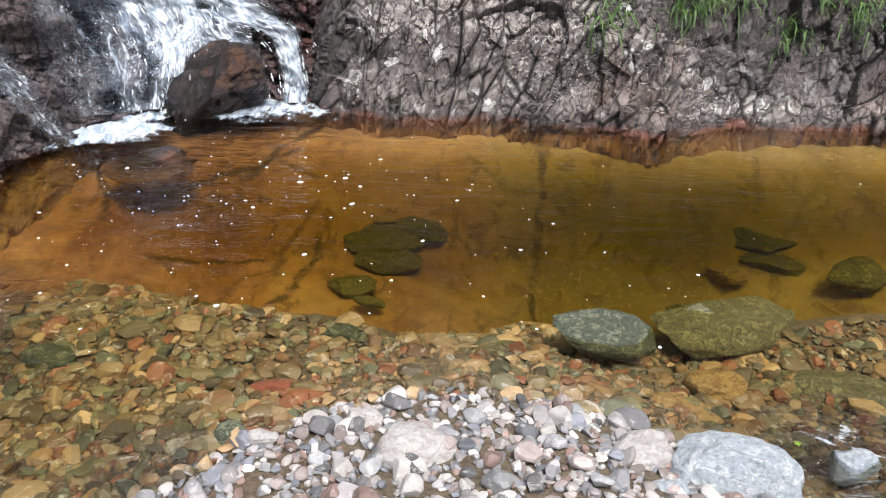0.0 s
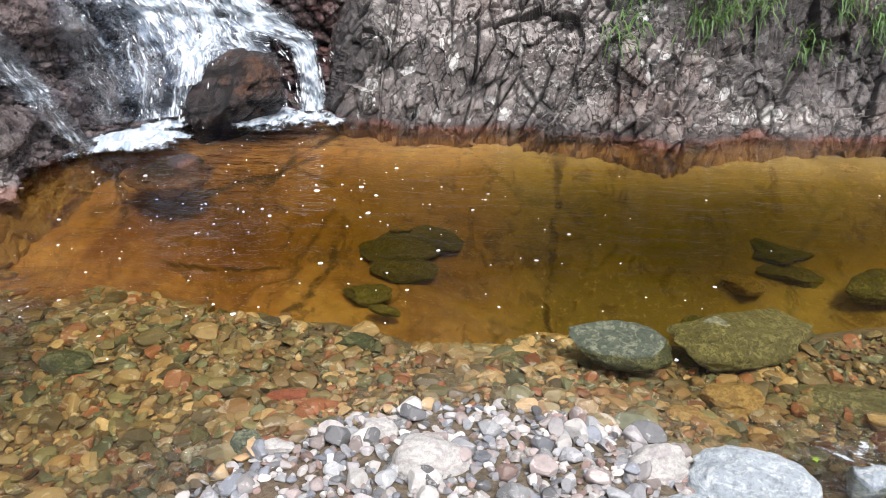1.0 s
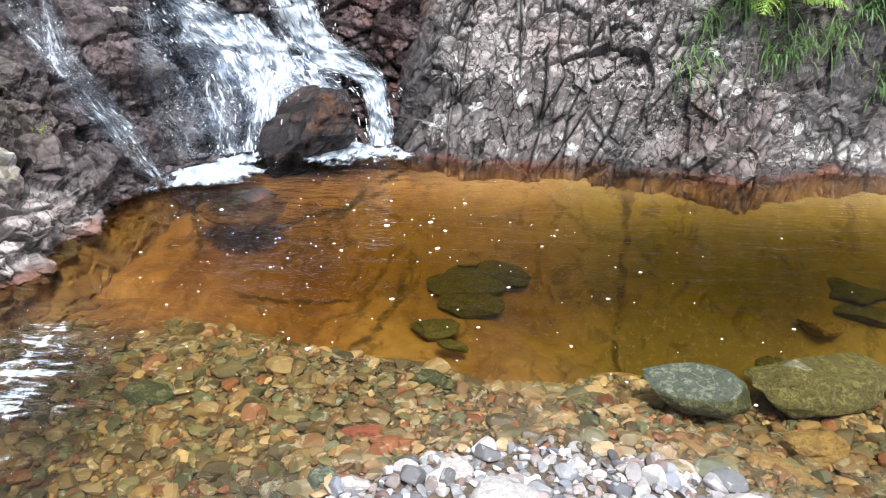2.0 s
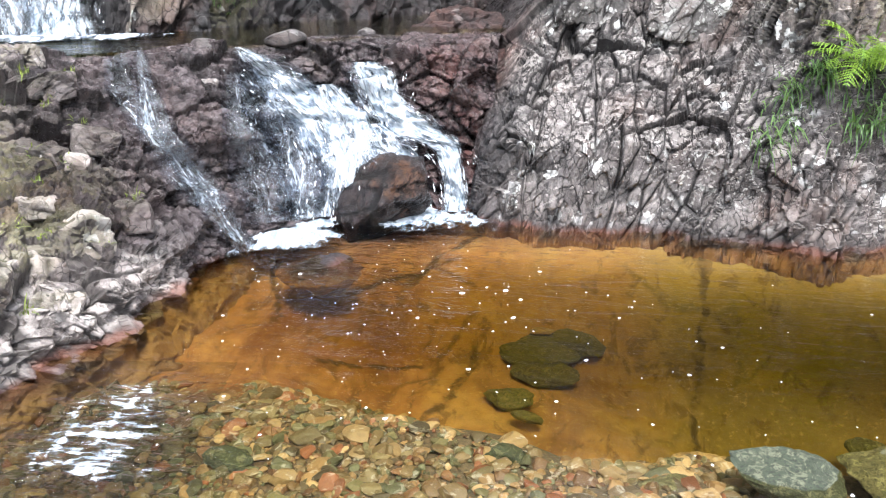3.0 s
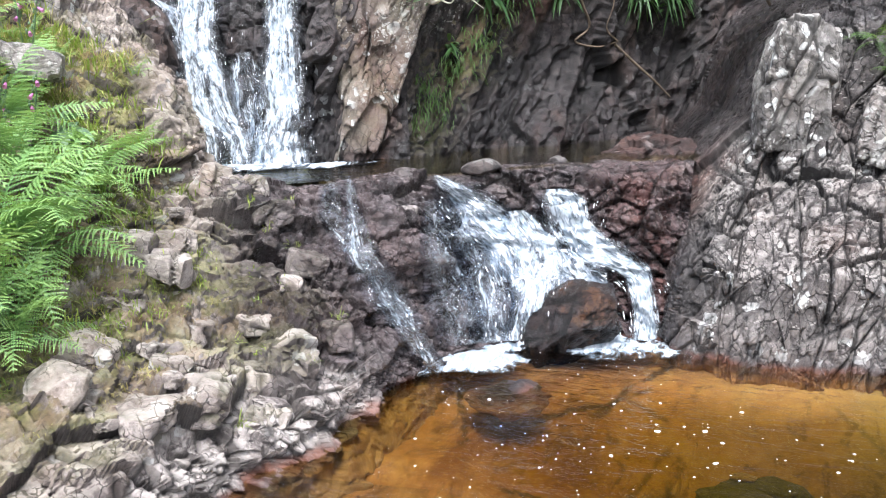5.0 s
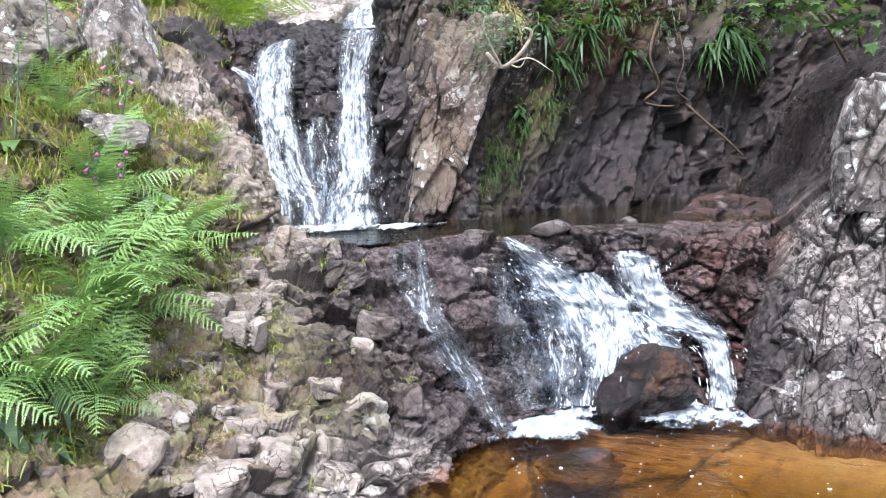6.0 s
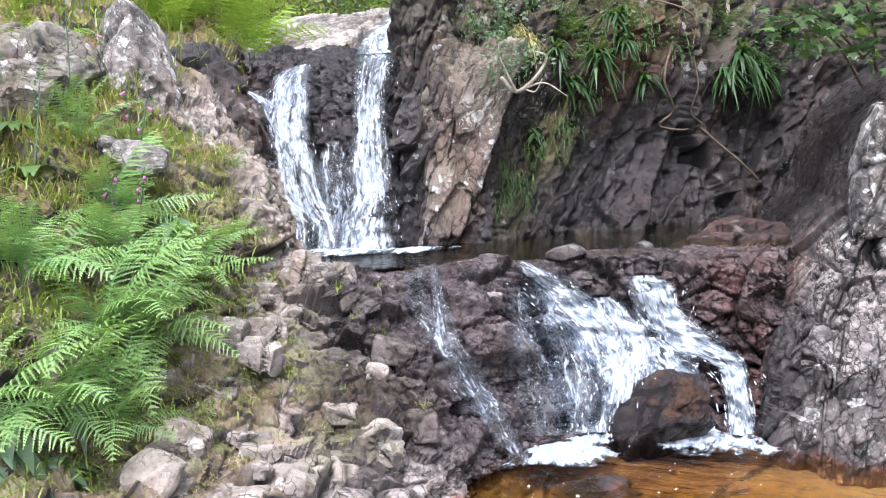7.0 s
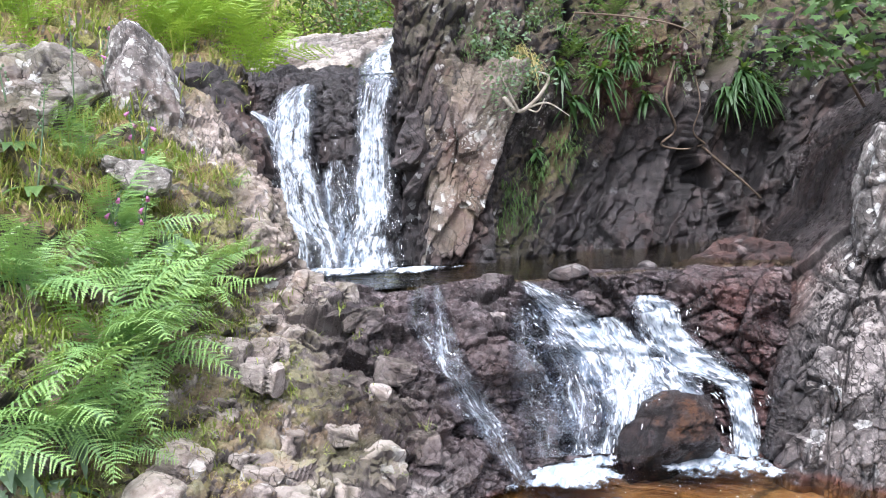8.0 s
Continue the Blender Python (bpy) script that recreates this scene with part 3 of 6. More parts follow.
def build_bed():
    x, y = np.meshgrid(np.concatenate([np.linspace(-4.5, -2.6, 20), np.linspace(-2.6, 3.0, 280)[1:], np.linspace(3.0, 7.5, 40)[1:]]), np.concatenate([np.linspace(-5.2, 0.8, 60), np.linspace(0.8, 5.4, 250)[1:]]))
    z = bed_height(x, y)
    g = np.stack([x, y, z], 2)
    p = g.reshape(-1, 3)
    z += (0.004 + 0.026 * smooth_step(y, 2.3, 2.7)) * rough_noise(p * 2.0, 4, 3).reshape(x.shape)
    deep = smooth_step(y, 2.25, 2.7)
    deep *= 1 - 0.85 * smooth_step(y, 3.2, 3.7)
    z += deep * (0.012 * rough_noise(p * 9, 3, 8)).reshape(x.shape)
    ob = sheet_object("pool_bed", np.stack([x, y, z], 2), BED, flip=False)
    return tagged(ob, "ochre silted bedrock under the peaty pool", "pool bed", kind="structure")


build_bed()


def build_pool():
    x, y = np.meshgrid(np.linspace(-3.0, 6.5, 190), np.linspace(-1.6, 4.75, 140))
    depth = np.clip(-bed_height(x, y) / 0.7, 0, 1)
    foot = np.hypot(x + 1.05, (y - 4.1) * 1.2)
    lively = np.maximum(np.maximum(np.exp(-((foot / 0.75) ** 2)), 0.5 * np.exp(-((foot / 1.5) ** 2))), np.exp(-(((x + 1.6) / 0.45) ** 2 + ((y - 1.75) / 0.6) ** 2)))
    lively = np.maximum(lively, 0.9 * np.exp(-(((x - 1.2) / 0.5) ** 2 + ((y - 1.5) / 0.35) ** 2)))
    ob = sheet_object("pool_water", np.stack([x, y, 0 * x], 2), POOL, {"depth": depth, "lively": lively})
    return tagged(ob, "clear amber peaty water of the lower pool", "water", kind="structure")


build_pool()


# ---- bedrock ----
def build_right_cliff():
    x = np.concatenate([np.linspace(-1.1, -0.75, 30), np.linspace(-0.75, 0.55, 350)[1:], np.linspace(0.55, 2.7, 300)[1:], np.linspace(2.7, 6.0, 90)[1:]])
    z = np.concatenate([np.linspace(-0.6, -0.05, 20), np.linspace(-0.05, 2.1, 300)[1:], np.linspace(2.1, 4.6, 50)[1:]])
    X, Z = np.meshgrid(x, z)
    foot = np.interp(x, [-1.2, -0.75, -0.4, 0.4, 0.9, 1.22, 1.6, 2.4, 4.0, 6.0], [5.0, 4.32, 4.10, 4.17, 4.02, 3.88, 4.12, 4.15, 3.6, 2.6])
    foot = np.convolve(np.pad(foot, 6, "edge"), np.ones(13) / 13, "valid")
    left = np.interp(Z, [-0.6, 0, 0.45, 0.7, 0.95, 1.6, 2.5, 4.6], [-0.05, 0, 0.10, 0.38, 0.70, 0.95, 2.0, 4.0])
    right = np.interp(Z, [-0.6, 0, 0.35, 0.55, 0.8, 1.3, 2.2, 4.6], [-0.05, 0, 0.16, 0.28, 0.36, 0.5, 0.8, 2.0])
    m = smooth_step(X, 0.7, 1.3)
    Y = foot[None, :] + left * (1 - m) + right * m
    corner = np.interp(Z, [0.0, 0.5, 0.9, 1.2, 1.7, 2.2], [-0.66, -0.56, -0.42, -0.10, 0.05, 0.5])
    Y = Y + np.minimum(2.6 * np.clip(corner - X, 0, None) ** 1.2, 1.5)
    g, breaks = crag(np.stack([X, Y, Z], 2), (0.5, 0, 1.5), 0.065, 11, (0, 20, 8), (0.8, 1, 1.75), 0.7, (0.3 + 0.7 * smooth_step(Z, -0.25, -0.08)) * (1 - 0.7 * smooth_step(corner - X, 0.02, 0.15)), 0.0, 0.9)
    moss = 0.45 * smooth_step(g[..., 2], 0.75, 1.5) * smooth_step(g[..., 0], 0.5, 1.6)
    wet = np.maximum(near(g, [(-0.75, 4.3, 0.0), (-0.72, 4.45, 0.5), (-0.8, 4.75, 0.8)], 0.42), 0.7 * smooth_step(g[..., 2], 0.10, 0.0))
    wet = np.maximum(wet, 0.6 * smooth_step(g[..., 0], 1.35, 1.6) * smooth_step(g[..., 2], 0.10, 0.25))  # seepage down the gully
    wet = np.maximum(wet, 0.85 * smooth_step(g[..., 1], 5.05, 5.3))  # the recess behind: its shade put into the colour by this mask
    rust = near(g, [(-0.95, 4.7, 0.5), (-0.75, 5.0, 1.0)], 0.45)
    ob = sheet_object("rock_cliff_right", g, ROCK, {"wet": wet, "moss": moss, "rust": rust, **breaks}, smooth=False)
    return tagged(ob, "grey cracked rock face with pale lichen above the pool", "rock face", kind="structure")


build_right_cliff()

LOW = (
    (-0.45, [(-2.15, 0.2), (-1.95, 2.1), (-1.80, 2.62), (-1.70, 3.45), (-1.36, 3.95), (-1.02, 4.20), (-0.55, 4.25)]),
    (0.0, [(-2.30, 0.2), (-2.06, 2.1), (-1.90, 2.66), (-1.86, 3.60), (-1.54, 4.12), (-1.12, 4.36), (-0.60, 4.42)]),
    (0.19, [(-2.36, 0.2), (-2.13, 2.1), (-1.98, 2.68), (-1.91, 3.56), (-1.60, 4.12), (-1.17, 4.39), (-0.60, 4.48)]),
    (0.35, [(-2.60, 0.2), (-2.36, 2.1), (-2.24, 2.75), (-2.04, 3.46), (-1.76, 4.16), (-1.27, 4.45), (-0.60, 4.58)]),
    (0.70, [(-3.05, 0.2), (-2.80, 2.15), (-2.68, 2.90), (-2.02, 3.80), (-1.76, 4.22), (-1.35, 4.55), (-0.60, 4.68)]),
    (0.94, [(-3.40, 0.2), (-3.08, 2.2), (-2.95, 3.00), (-2.42, 4.00), (-1.90, 4.38), (-1.36, 4.75), (-0.60, 4.90)]),
)


def low_rows():
    rows = [[(x, y, z) for x, y in line] for z, line in LOW]
    rows.append([(-3.7, 0.2, 1.2), (-3.4, 2.3, 1.15), (-3.3, 3.2, 1.1), (-2.65, 4.25, 0.80), (-2.1, 4.6, 0.82), (-1.5, 5.0, 0.88), (-0.6, 5.2, 0.9)])
    return rows


LOW_BASE = loft(low_rows(), 330, 720)


def build_left_bank():
    row = np.linspace(0, 1, LOW_BASE.shape[0])[:, None]
    rim = smooth_step(row, 0.75, 0.84) * smooth_step(LOW_BASE[..., 1], 3.4, 3.7)
    calm = (1 - 0.75 * rim) * (0.35 + 0.65 * smooth_step(LOW_BASE[..., 2], -0.12, 0.02))
    g, breaks = crag(LOW_BASE, (0, 0, 2.2), 0.10, 31, (50, 20, 35), (1.5, 0.9, 0.8), 1.1, calm, 0.05)
    x, y, z = g[..., 0], g[..., 1], g[..., 2]
    side = x * 0.883 + y * 0.469  # along the glen's cross axis
    wet = smooth_step(side, -1.05, -0.70) * smooth_step(y, 2.5, 2.95)
    wet = wet * (1 - 0.85 * smooth_step(z, 0.26, 0.16) * (1 - smooth_step(y, 2.95, 3.25)))
    wet = np.maximum(wet, 0.6 * smooth_step(z, 0.05, 0.0))
    wet = np.maximum(wet, near(g, [(-2.4, 3.95, 0.9), (-2.1, 3.75, 0.6), (-1.9, 3.7, 0.3), (-1.75, 3.6, 0)], 0.5))
    moss = 0.72 * smooth_step(z, 0.22, 0.5) * (1 - smooth_step(y, 2.8, 3.4))
    rust = 0.7 * near(g, [(-0.8, 4.5, 0.3), (-0.85, 4.7, 0.8)], 0.45)
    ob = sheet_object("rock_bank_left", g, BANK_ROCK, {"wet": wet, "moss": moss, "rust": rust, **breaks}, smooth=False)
    return tagged(ob, "stepped pinkish bedrock bank, wet and dark by the cascade", "rock bank", kind="structure")


build_left_bank()


def build_hillside():
    rows = [
        [(-2.9, -0.6, 0.55), (-2.95, 1.0, 0.75), (-2.95, 2.2, 0.85), (-2.95, 2.95, 0.88), (-3.0, 3.45, 0.9), (-3.05, 3.72, 0.8)],
        [(-3.4, -0.6, 1.1), (-3.35, 1.0, 1.25), (-3.3, 2.2, 1.22), (-3.28, 2.95, 1.35), (-3.3, 3.5, 1.5), (-3.38, 3.82, 1.5)],
        [(-4.2, -0.6, 1.7), (-4.1, 1.0, 1.85), (-4.0, 2.2, 1.85), (-3.95, 3.0, 1.9), (-3.9, 3.7, 1.9), (-3.95, 4.25, 1.85)],
        [(-5.4, -0.6, 2.6), (-5.3, 1.2, 2.7), (-5.2, 2.6, 2.75), (-5.2, 3.6, 2.8), (-5.0, 4.5, 2.7), (-4.7, 5.3, 2.5)],
        [(-9.0, -1.0, 5.0), (-9.0, 1.5, 5.2), (-9.0, 4.0, 5.4), (-8.8, 6.0, 5.3), (-8.2, 7.5, 5.0), (-7.2, 9.0, 4.3)],
    ]
    g, breaks = crag(loft(rows, np.concatenate([np.linspace(0, 2.2, 200), np.linspace(2.2, 3, 80)[1:], np.linspace(3, 4, 70)[1:]]), 430), (0, 0, 4), 0.11, 51, (40, 20, 35), (1.4, 1, 0.8), 0.9)
    moss = 0.55 + 0.45 * smooth_step(g[..., 2], 1.0, 1.8)
    moss = moss * (1 - 0.75 * smooth_step(g[..., 1] + 0.0 * g[..., 0], 3.2, 3.5) * (1 - smooth_step(g[..., 2], 1.9, 2.4)))
    ob = sheet_object("hillside_left", g, BANK_ROCK, {"moss": moss, "wet": 0.0 * moss, "rust": 0.0 * moss, **breaks}, smooth=False)
    return tagged(ob, "steep mossy bank with turf between rocks", "bank", kind="structure")


build_hillside()

HEAD = [[up(u, v + 0.08 * math.cos(u * 6), z) for u in (-1.30, -0.96, -0.62, -0.38, -0.19, 0.03, 0.40)] for v, z in
        ((5.33, 0.35), (5.40, 0.86), (5.56, 1.48), (5.67, 1.99), (5.81, 2.31))]
HEAD += [[up(u, v, z - 0.05 * abs(u + 0.3)) for u in (-1.50, -1.02, -0.66, -0.38, -0.19, 0.06, 0.50)] for v, z in ((6.33, 2.47), (7.2, 2.79), (8.1, 2.95), (10.0, 3.05))]
HEAD_BASE = loft(HEAD, 230, 150)


def build_head():
    g, breaks = crag(HEAD_BASE[:135], up(0, 0, 1.6), 0.04, 71, (35, 10, 20), (1, 1, 1.2), 0.7)
    wet = 0.55 + 0 * g[..., 0]
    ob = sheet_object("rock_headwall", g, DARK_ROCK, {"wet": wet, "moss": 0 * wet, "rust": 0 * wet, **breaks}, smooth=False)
    tagged(ob, "wet black rock step behind the upper waterfall", "rock face", kind="structure")
    g, breaks = crag(HEAD_BASE[134:], up(0, 0, 9), 0.06, 75, (10, 70, 40), (1.6, 1, 0.8), 0.35)
    ob = sheet_object("rock_slabs", g, SLAB_ROCK, {"wet": 0 * g[..., 0], "moss": 0 * g[..., 0], "rust": 0 * g[..., 0], **breaks}, smooth=False)
    tagged(ob, "pale sunlit stream slabs above the waterfall", "rock slab", kind="structure")


build_head()


def build_back_cliff():
    foot = [(-0.15, 5.70), (-0.05, 5.40), (0.26, 5.45), (0.60, 5.65), (1.1, 5.75), (1.75, 5.9), (2.6, 6.2), (3.4, 6.0), (4.8, 6.3)]
    rows = []
    for z, back, lean in ((0.5, 0.0, 0), (0.88, 0.0, 0), (1.26, 0.12, 0.05), (1.7, 0.16, 0.08), (2.15, 0.05, 0.12), (2.6, 0.12, 0.14), (3.1, 0.4, 0.14), (3.9, 1.0, 0.1), (5.1, 2.4, 0)):
        rows.append([up(u - lean * (0.6 if k < 2 else 1.0), v + back * (1.0 if k > 2 else 0.5 + 0.4 * (z > 2.3)), z) for k, (u, v) in enumerate(foot)])
    g, breaks = crag(loft(rows, np.concatenate([np.linspace(0, 1, 14), np.linspace(1, 5.5, 290)[1:], np.linspace(5.5, 8, 50)[1:]]), np.concatenate([np.linspace(0, 7, 500), np.linspace(7, 8, 16)[1:]])), up(1, 0, 1.6), 0.11, 91, (8, 24, 28), (0.8, 0.9, 2.0), 1.0, worn=2)
    u = g[..., 0] * 0.883 + g[..., 1] * 0.469
    z = g[..., 2]
    moss = 0.3 * smooth_step(z, 1.9, 2.6)
    moss = np.maximum(moss, near(g, [up(0.5, 5.7, 1.15), up(0.68, 5.8, 1.48), up(1.0, 5.85, 1.76)], 0.42) * 0.6)
    wet = 0.75 * (1 - smooth_step(z, 1.0, 1.9)) * smooth_step(u, 0.0, 0.5)
    wet = wet * (1 - moss)
    rust = near(g, [up(1.3, 5.8, 2.15), up(1.75, 5.9, 2.35)], 0.45)
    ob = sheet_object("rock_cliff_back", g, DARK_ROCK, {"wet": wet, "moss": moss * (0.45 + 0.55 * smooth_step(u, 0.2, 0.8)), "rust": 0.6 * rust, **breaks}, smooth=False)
    return tagged(ob, "dark overhanging rock wall behind the upper pool", "rock face", kind="structure")


build_back_cliff()


def build_upper_pool():
    u, v = np.meshgrid(np.linspace(-1.3, 3.1, 100), np.linspace(0.0, 1.0, 50))
    v = (4.50 + 0.12 * (u + 0.3)) * (1 - v) + 6.7 * v
    g = np.stack(np.broadcast_arrays(*up(u, v, 0 * u + 0.95)), 2)
    lively = np.exp(-(((u + 0.45) / 0.5) ** 2 + ((v - 5.25) / 0.35) ** 2))
    ob = sheet_object("upper_pool_water", g, POOL, {"depth": 0.25 + 0.5 * smooth_step(u, 0.6, -0.2), "lively": 0.25 + 0.75 * lively})
    tagged(ob, "small amber rock pool under the upper waterfall", "water", kind="structure")


build_upper_pool()


def build_ground():
    """Open ground round the glen, out to the horizon."""
    r = np.concatenate([[0.01], np.geomspace(2.0, 2500, 70)])
    a = np.linspace(0, 2 * np.pi, 121)
    R, A = np.meshgrid(r, a, indexing="ij")
    x, y = R * np.cos(A), 2.0 + R * np.sin(A)
    front = smooth_step(np.sin(A), -0.6, 0.3)
    z = -0.9 + 1.55 * (1 - front) * smooth_step(R, 4.5, 7.0) + smooth_step(R, 7.5, 16) * (1.0 + 6.0 * front) + smooth_step(R, 20, 400) * (5 + 30 * front)
    g = np.stack([x, y, z], 2)
    g[..., 2] += smooth_step(R, 9, 60) * 3.0 * rough_noise(g.reshape(-1, 3) * 0.05, 4, 2).reshape(x.shape)
    ob = sheet_object("ground", g, TURF)
    tagged(ob, "rough green turf of the hillsides round the glen", "ground", kind="structure")


build_ground()

# ---- helpers for things ----
from mathutils.bvhtree import BVHTree

rng = np.random.default_rng(7)


def mesh_of(name, verts, faces, material, smooth=True, masks=()):
    me = bpy.data.meshes.new(name)
    me.from_pydata(np.asarray(verts).tolist(), [], [tuple(f) for f in faces])
    for key, values in dict(masks).items():
        me.attributes.new(key, "FLOAT", "POINT").data.foreach_set("value", np.broadcast_to(values, len(verts)).astype(np.float32))
    if smooth:
        me.polygons.foreach_set("use_smooth", np.ones(len(me.polygons), dtype=bool))
    me.materials.append(material)
    return me


def part(name, mesh, parent, m=None, label=""):
    """A mesh as a part of a thing."""
    ob = new(name, mesh)
    ob.parent = parent
    if m is not None:
        ob.matrix_basis = m
    return tagged(ob, label)


def empty(name, m, label, category, group="", kind=""):
    ob = new(name)
    ob.matrix_basis = m
    return tagged(ob, label, category, group, kind)


def ball(subdivisions):
    bm = bmesh.new()
    bmesh.ops.create_icosphere(bm, subdivisions=subdivisions, radius=1.0)
    v = np.array([p.co[:] for p in bm.verts])
    f = np.array([[p.index for p in q.verts] for q in bm.faces])
    bm.free()
    return v, f


BALLS = {k: ball(k) for k in (1, 2, 3, 4, 5, 6)}


def stone_shape(level, seed, cuts=7, bite=0.68, rough=0.05, square=False):
    """A stone one metre in radius: a ball with flats cut off it, then worn uneven."""
    v, f = BALLS[level]
    r = np.random.default_rng(seed)
    p = v / (np.abs(v) ** 14).sum(1, keepdims=True) ** (1 / 14) * 0.8 if square else v.copy()
    for _ in range(cuts):
        n = r.normal(size=3)
        n /= np.linalg.norm(n)
        over = np.clip(p @ n - r.uniform(bite, 0.95), 0, None)
        p -= np.outer(over * (1.0 if square else 0.92), n)
    d = rough * rough_noise(p * 1.7 + seed, 3, seed) + rough * 0.35 * rough_noise(p * 6 + seed, 3, seed + 5)
    return p * (1 + d)[:, None], f


def stone_mesh(name, level, seed, material, cuts=7, bite=0.68, rough=0.05, smooth=True, masks=()):
    p, f = stone_shape(level, seed, cuts, bite, rough)
    return mesh_of(name, p, f, material, smooth, masks)


def sized(m, size):
    return m @ Matrix.Diagonal((*size, 1))


def surface(names):
    verts, faces, base = [], [], 0
    for name in names:
        me = bpy.data.objects[name].data
        co = np.empty(len(me.vertices) * 3, dtype=np.float32)
        me.vertices.foreach_get("co", co)
        q = np.empty(len(me.loops), dtype=np.int32)
        me.loops.foreach_get("vertex_index", q)
        verts.append(co.reshape(-1, 3))
        faces.append(q.reshape(-1, 4) + base)
        base += len(me.vertices)
    return BVHTree.FromPolygons(np.concatenate(verts).tolist(), np.concatenate(faces).tolist())


STEP = surface(["rock_bank_left"])
BANK = surface(["rock_bank_left", "hillside_left"])
CLIFF = surface(["rock_cliff_right"])
BACK = surface(["rock_cliff_back"])
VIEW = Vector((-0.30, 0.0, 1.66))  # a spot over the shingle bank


def drop(tree, x, y, top=6.0):
    """Where a thing let fall at x, y comes to rest."""
    hit, n, _, _ = tree.ray_cast(Vector((x, y, top)), Vector((0, 0, -1)))
    return (hit, n) if hit else (Vector((x, y, 0.0)), Vector((0, 0, 1)))


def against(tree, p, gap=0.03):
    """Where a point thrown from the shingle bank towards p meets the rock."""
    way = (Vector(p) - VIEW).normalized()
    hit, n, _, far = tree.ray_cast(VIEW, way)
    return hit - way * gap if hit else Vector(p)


# ---- single rocks ----
def rock(name, place, size, material, seed, label, category="rock", turn=(0, 0, 0), cuts=9, bite=0.62, rough=0.06, level=4, group="", wet=0.0, moss=0.0, rust=0.0, smooth=True):
    me = stone_mesh(name, level, seed, material, cuts, bite, rough, smooth, {"wet": wet, "moss": moss, "rust": rust})
    ob = new(name, me)
    ob.matrix_basis = sized(pose(*place, *turn), size)
    return tagged(ob, label, category, group)


def crag_block(name, place, size, material, seed, label, turn=(0, 0, 0), wet=0.0, moss=0.0, rust=0.0, coarse=0.05, category="rock", cuts=8, bite=0.6, square=False, level=5, group="", taper=0.0, lean=0.0):
    """A large block of bedrock, cracked like the faces round it. The mesh holds its true size."""
    p, f = stone_shape(level, seed, cuts, bite, 0.02 if square else 0.05, square)
    p = p * np.stack([1 + taper * p[:, 2], 1 + 0 * p[:, 2], 1 + 0 * p[:, 2]], 1) + np.outer(p[:, 2], (lean, 0, 0))
    m = np.array(pose(*place, *turn))
    p = (p * size) @ m[:3, :3].T + m[:3, 3]
    n = p - np.array(place)
    n /= np.linalg.norm(n, axis=1, keepdims=True)
    d, joint, tone = fracture(p, ((0.40, coarse, 0.010, 1.0), (0.16, coarse * 0.5, 0.007, 0.9), (0.07, coarse * 0.2, 0.004, 0.6)), (15, 20, 10), (0.8, 1, 1.6), seed)
    d = d + 0.003 * rough_noise(p * 22, 3, seed)
    me = mesh_of(name, p + n * d[:, None] - np.array(place), f, material, False, {"wet": wet, "moss": moss, "rust": rust, "joint": joint, "tone": tone})
    ob = new(name, me)
    ob.location = place
    return tagged(ob, label, category, group)


crag_block("boulder", up(1.19, 4.13, 0.13), (0.39, 0.25, 0.21), WET_BOULDER, 27, "wet brown boulder splitting the cascade at the pool's edge", (6, -28, 34), 1.0, coarse=0.02, category="boulder", cuts=7, bite=0.68)
crag_block("rock", (-1.36, 3.47, -0.06), (0.20, 0.13, 0.06), DARK_ROCK, 24, "dark low rock just breaking the pool's surface", wet=0.6, coarse=0.05, level=4)
crag_block("bank_rock", up(-1.40, 5.42, 1.78), (0.27, 0.26, 0.36), DARK_ROCK, 42, "dark broken rock beside the upper waterfall", (0, -20, 28), wet=0.25, coarse=0.06)
crag_block("buttress", up(0.17, 5.62, 1.64), (0.34, 0.30, 0.84), LICHEN_BROWN, 32, "broad brown rock buttress blotched with lichen, undercut on one side", (0, 0, 28), moss=0.12, coarse=0.05, cuts=5, bite=0.8, square=True, level=6, taper=0.48, lean=0.58)
crag_block("lichen_boulder", (-0.06, 5.06, 1.37), (0.27, 0.26, 0.46), LICHEN_ROCK, 33, "tall pale block spotted with white lichen on the cliff", (0, 6, 14), coarse=0.035, category="boulder", cuts=6, bite=0.75, square=True, level=6)
crag_block("lichen_boulder", (0.48, 5.04, 1.14), (0.30, 0.26, 0.27), LICHEN_ROCK, 53, "grey block crusted with lichen beside the tall one", (0, 10, 5), coarse=0.03, category="boulder", cuts=6, bite=0.75, square=True, level=6)
crag_block("red_rock", up(1.88, 4.64, 0.55), (0.34, 0.30, 0.36), DARK_ROCK, 34, "lumpy iron-red wet rock beside the cascade", (0, 10, 28), wet=0.35, rust=0.6, coarse=0.07, level=6)
crag_block("red_rock", up(1.98, 5.15, 0.86), (0.46, 0.28, 0.20), DARK_ROCK, 35, "low brown rock at the rim of the upper pool", (0, 0, 28), wet=0.3, rust=0.35, coarse=0.05)
crag_block("leaning_rock", up(-1.80, 5.0, 2.12), (0.27, 0.28, 0.54), LICHEN_ROCK, 36, "leaning pointed rock streaked with white lichen", (0, -14, 20), coarse=0.03)
crag_block("bank_rock", up(-1.62, 5.80, 1.98), (0.38, 0.34, 0.47), DARK_ROCK, 37, "dark broken rock beside the upper waterfall", (0, -25, 28), wet=0.3, coarse=0.06)
crag_block("bank_rock", up(-2.32, 4.50, 2.14), (0.30, 0.26, 0.26), LICHEN_ROCK, 38, "grey rounded rock on the mossy bank", (0, 10, 20), moss=0.3, coarse=0.03)
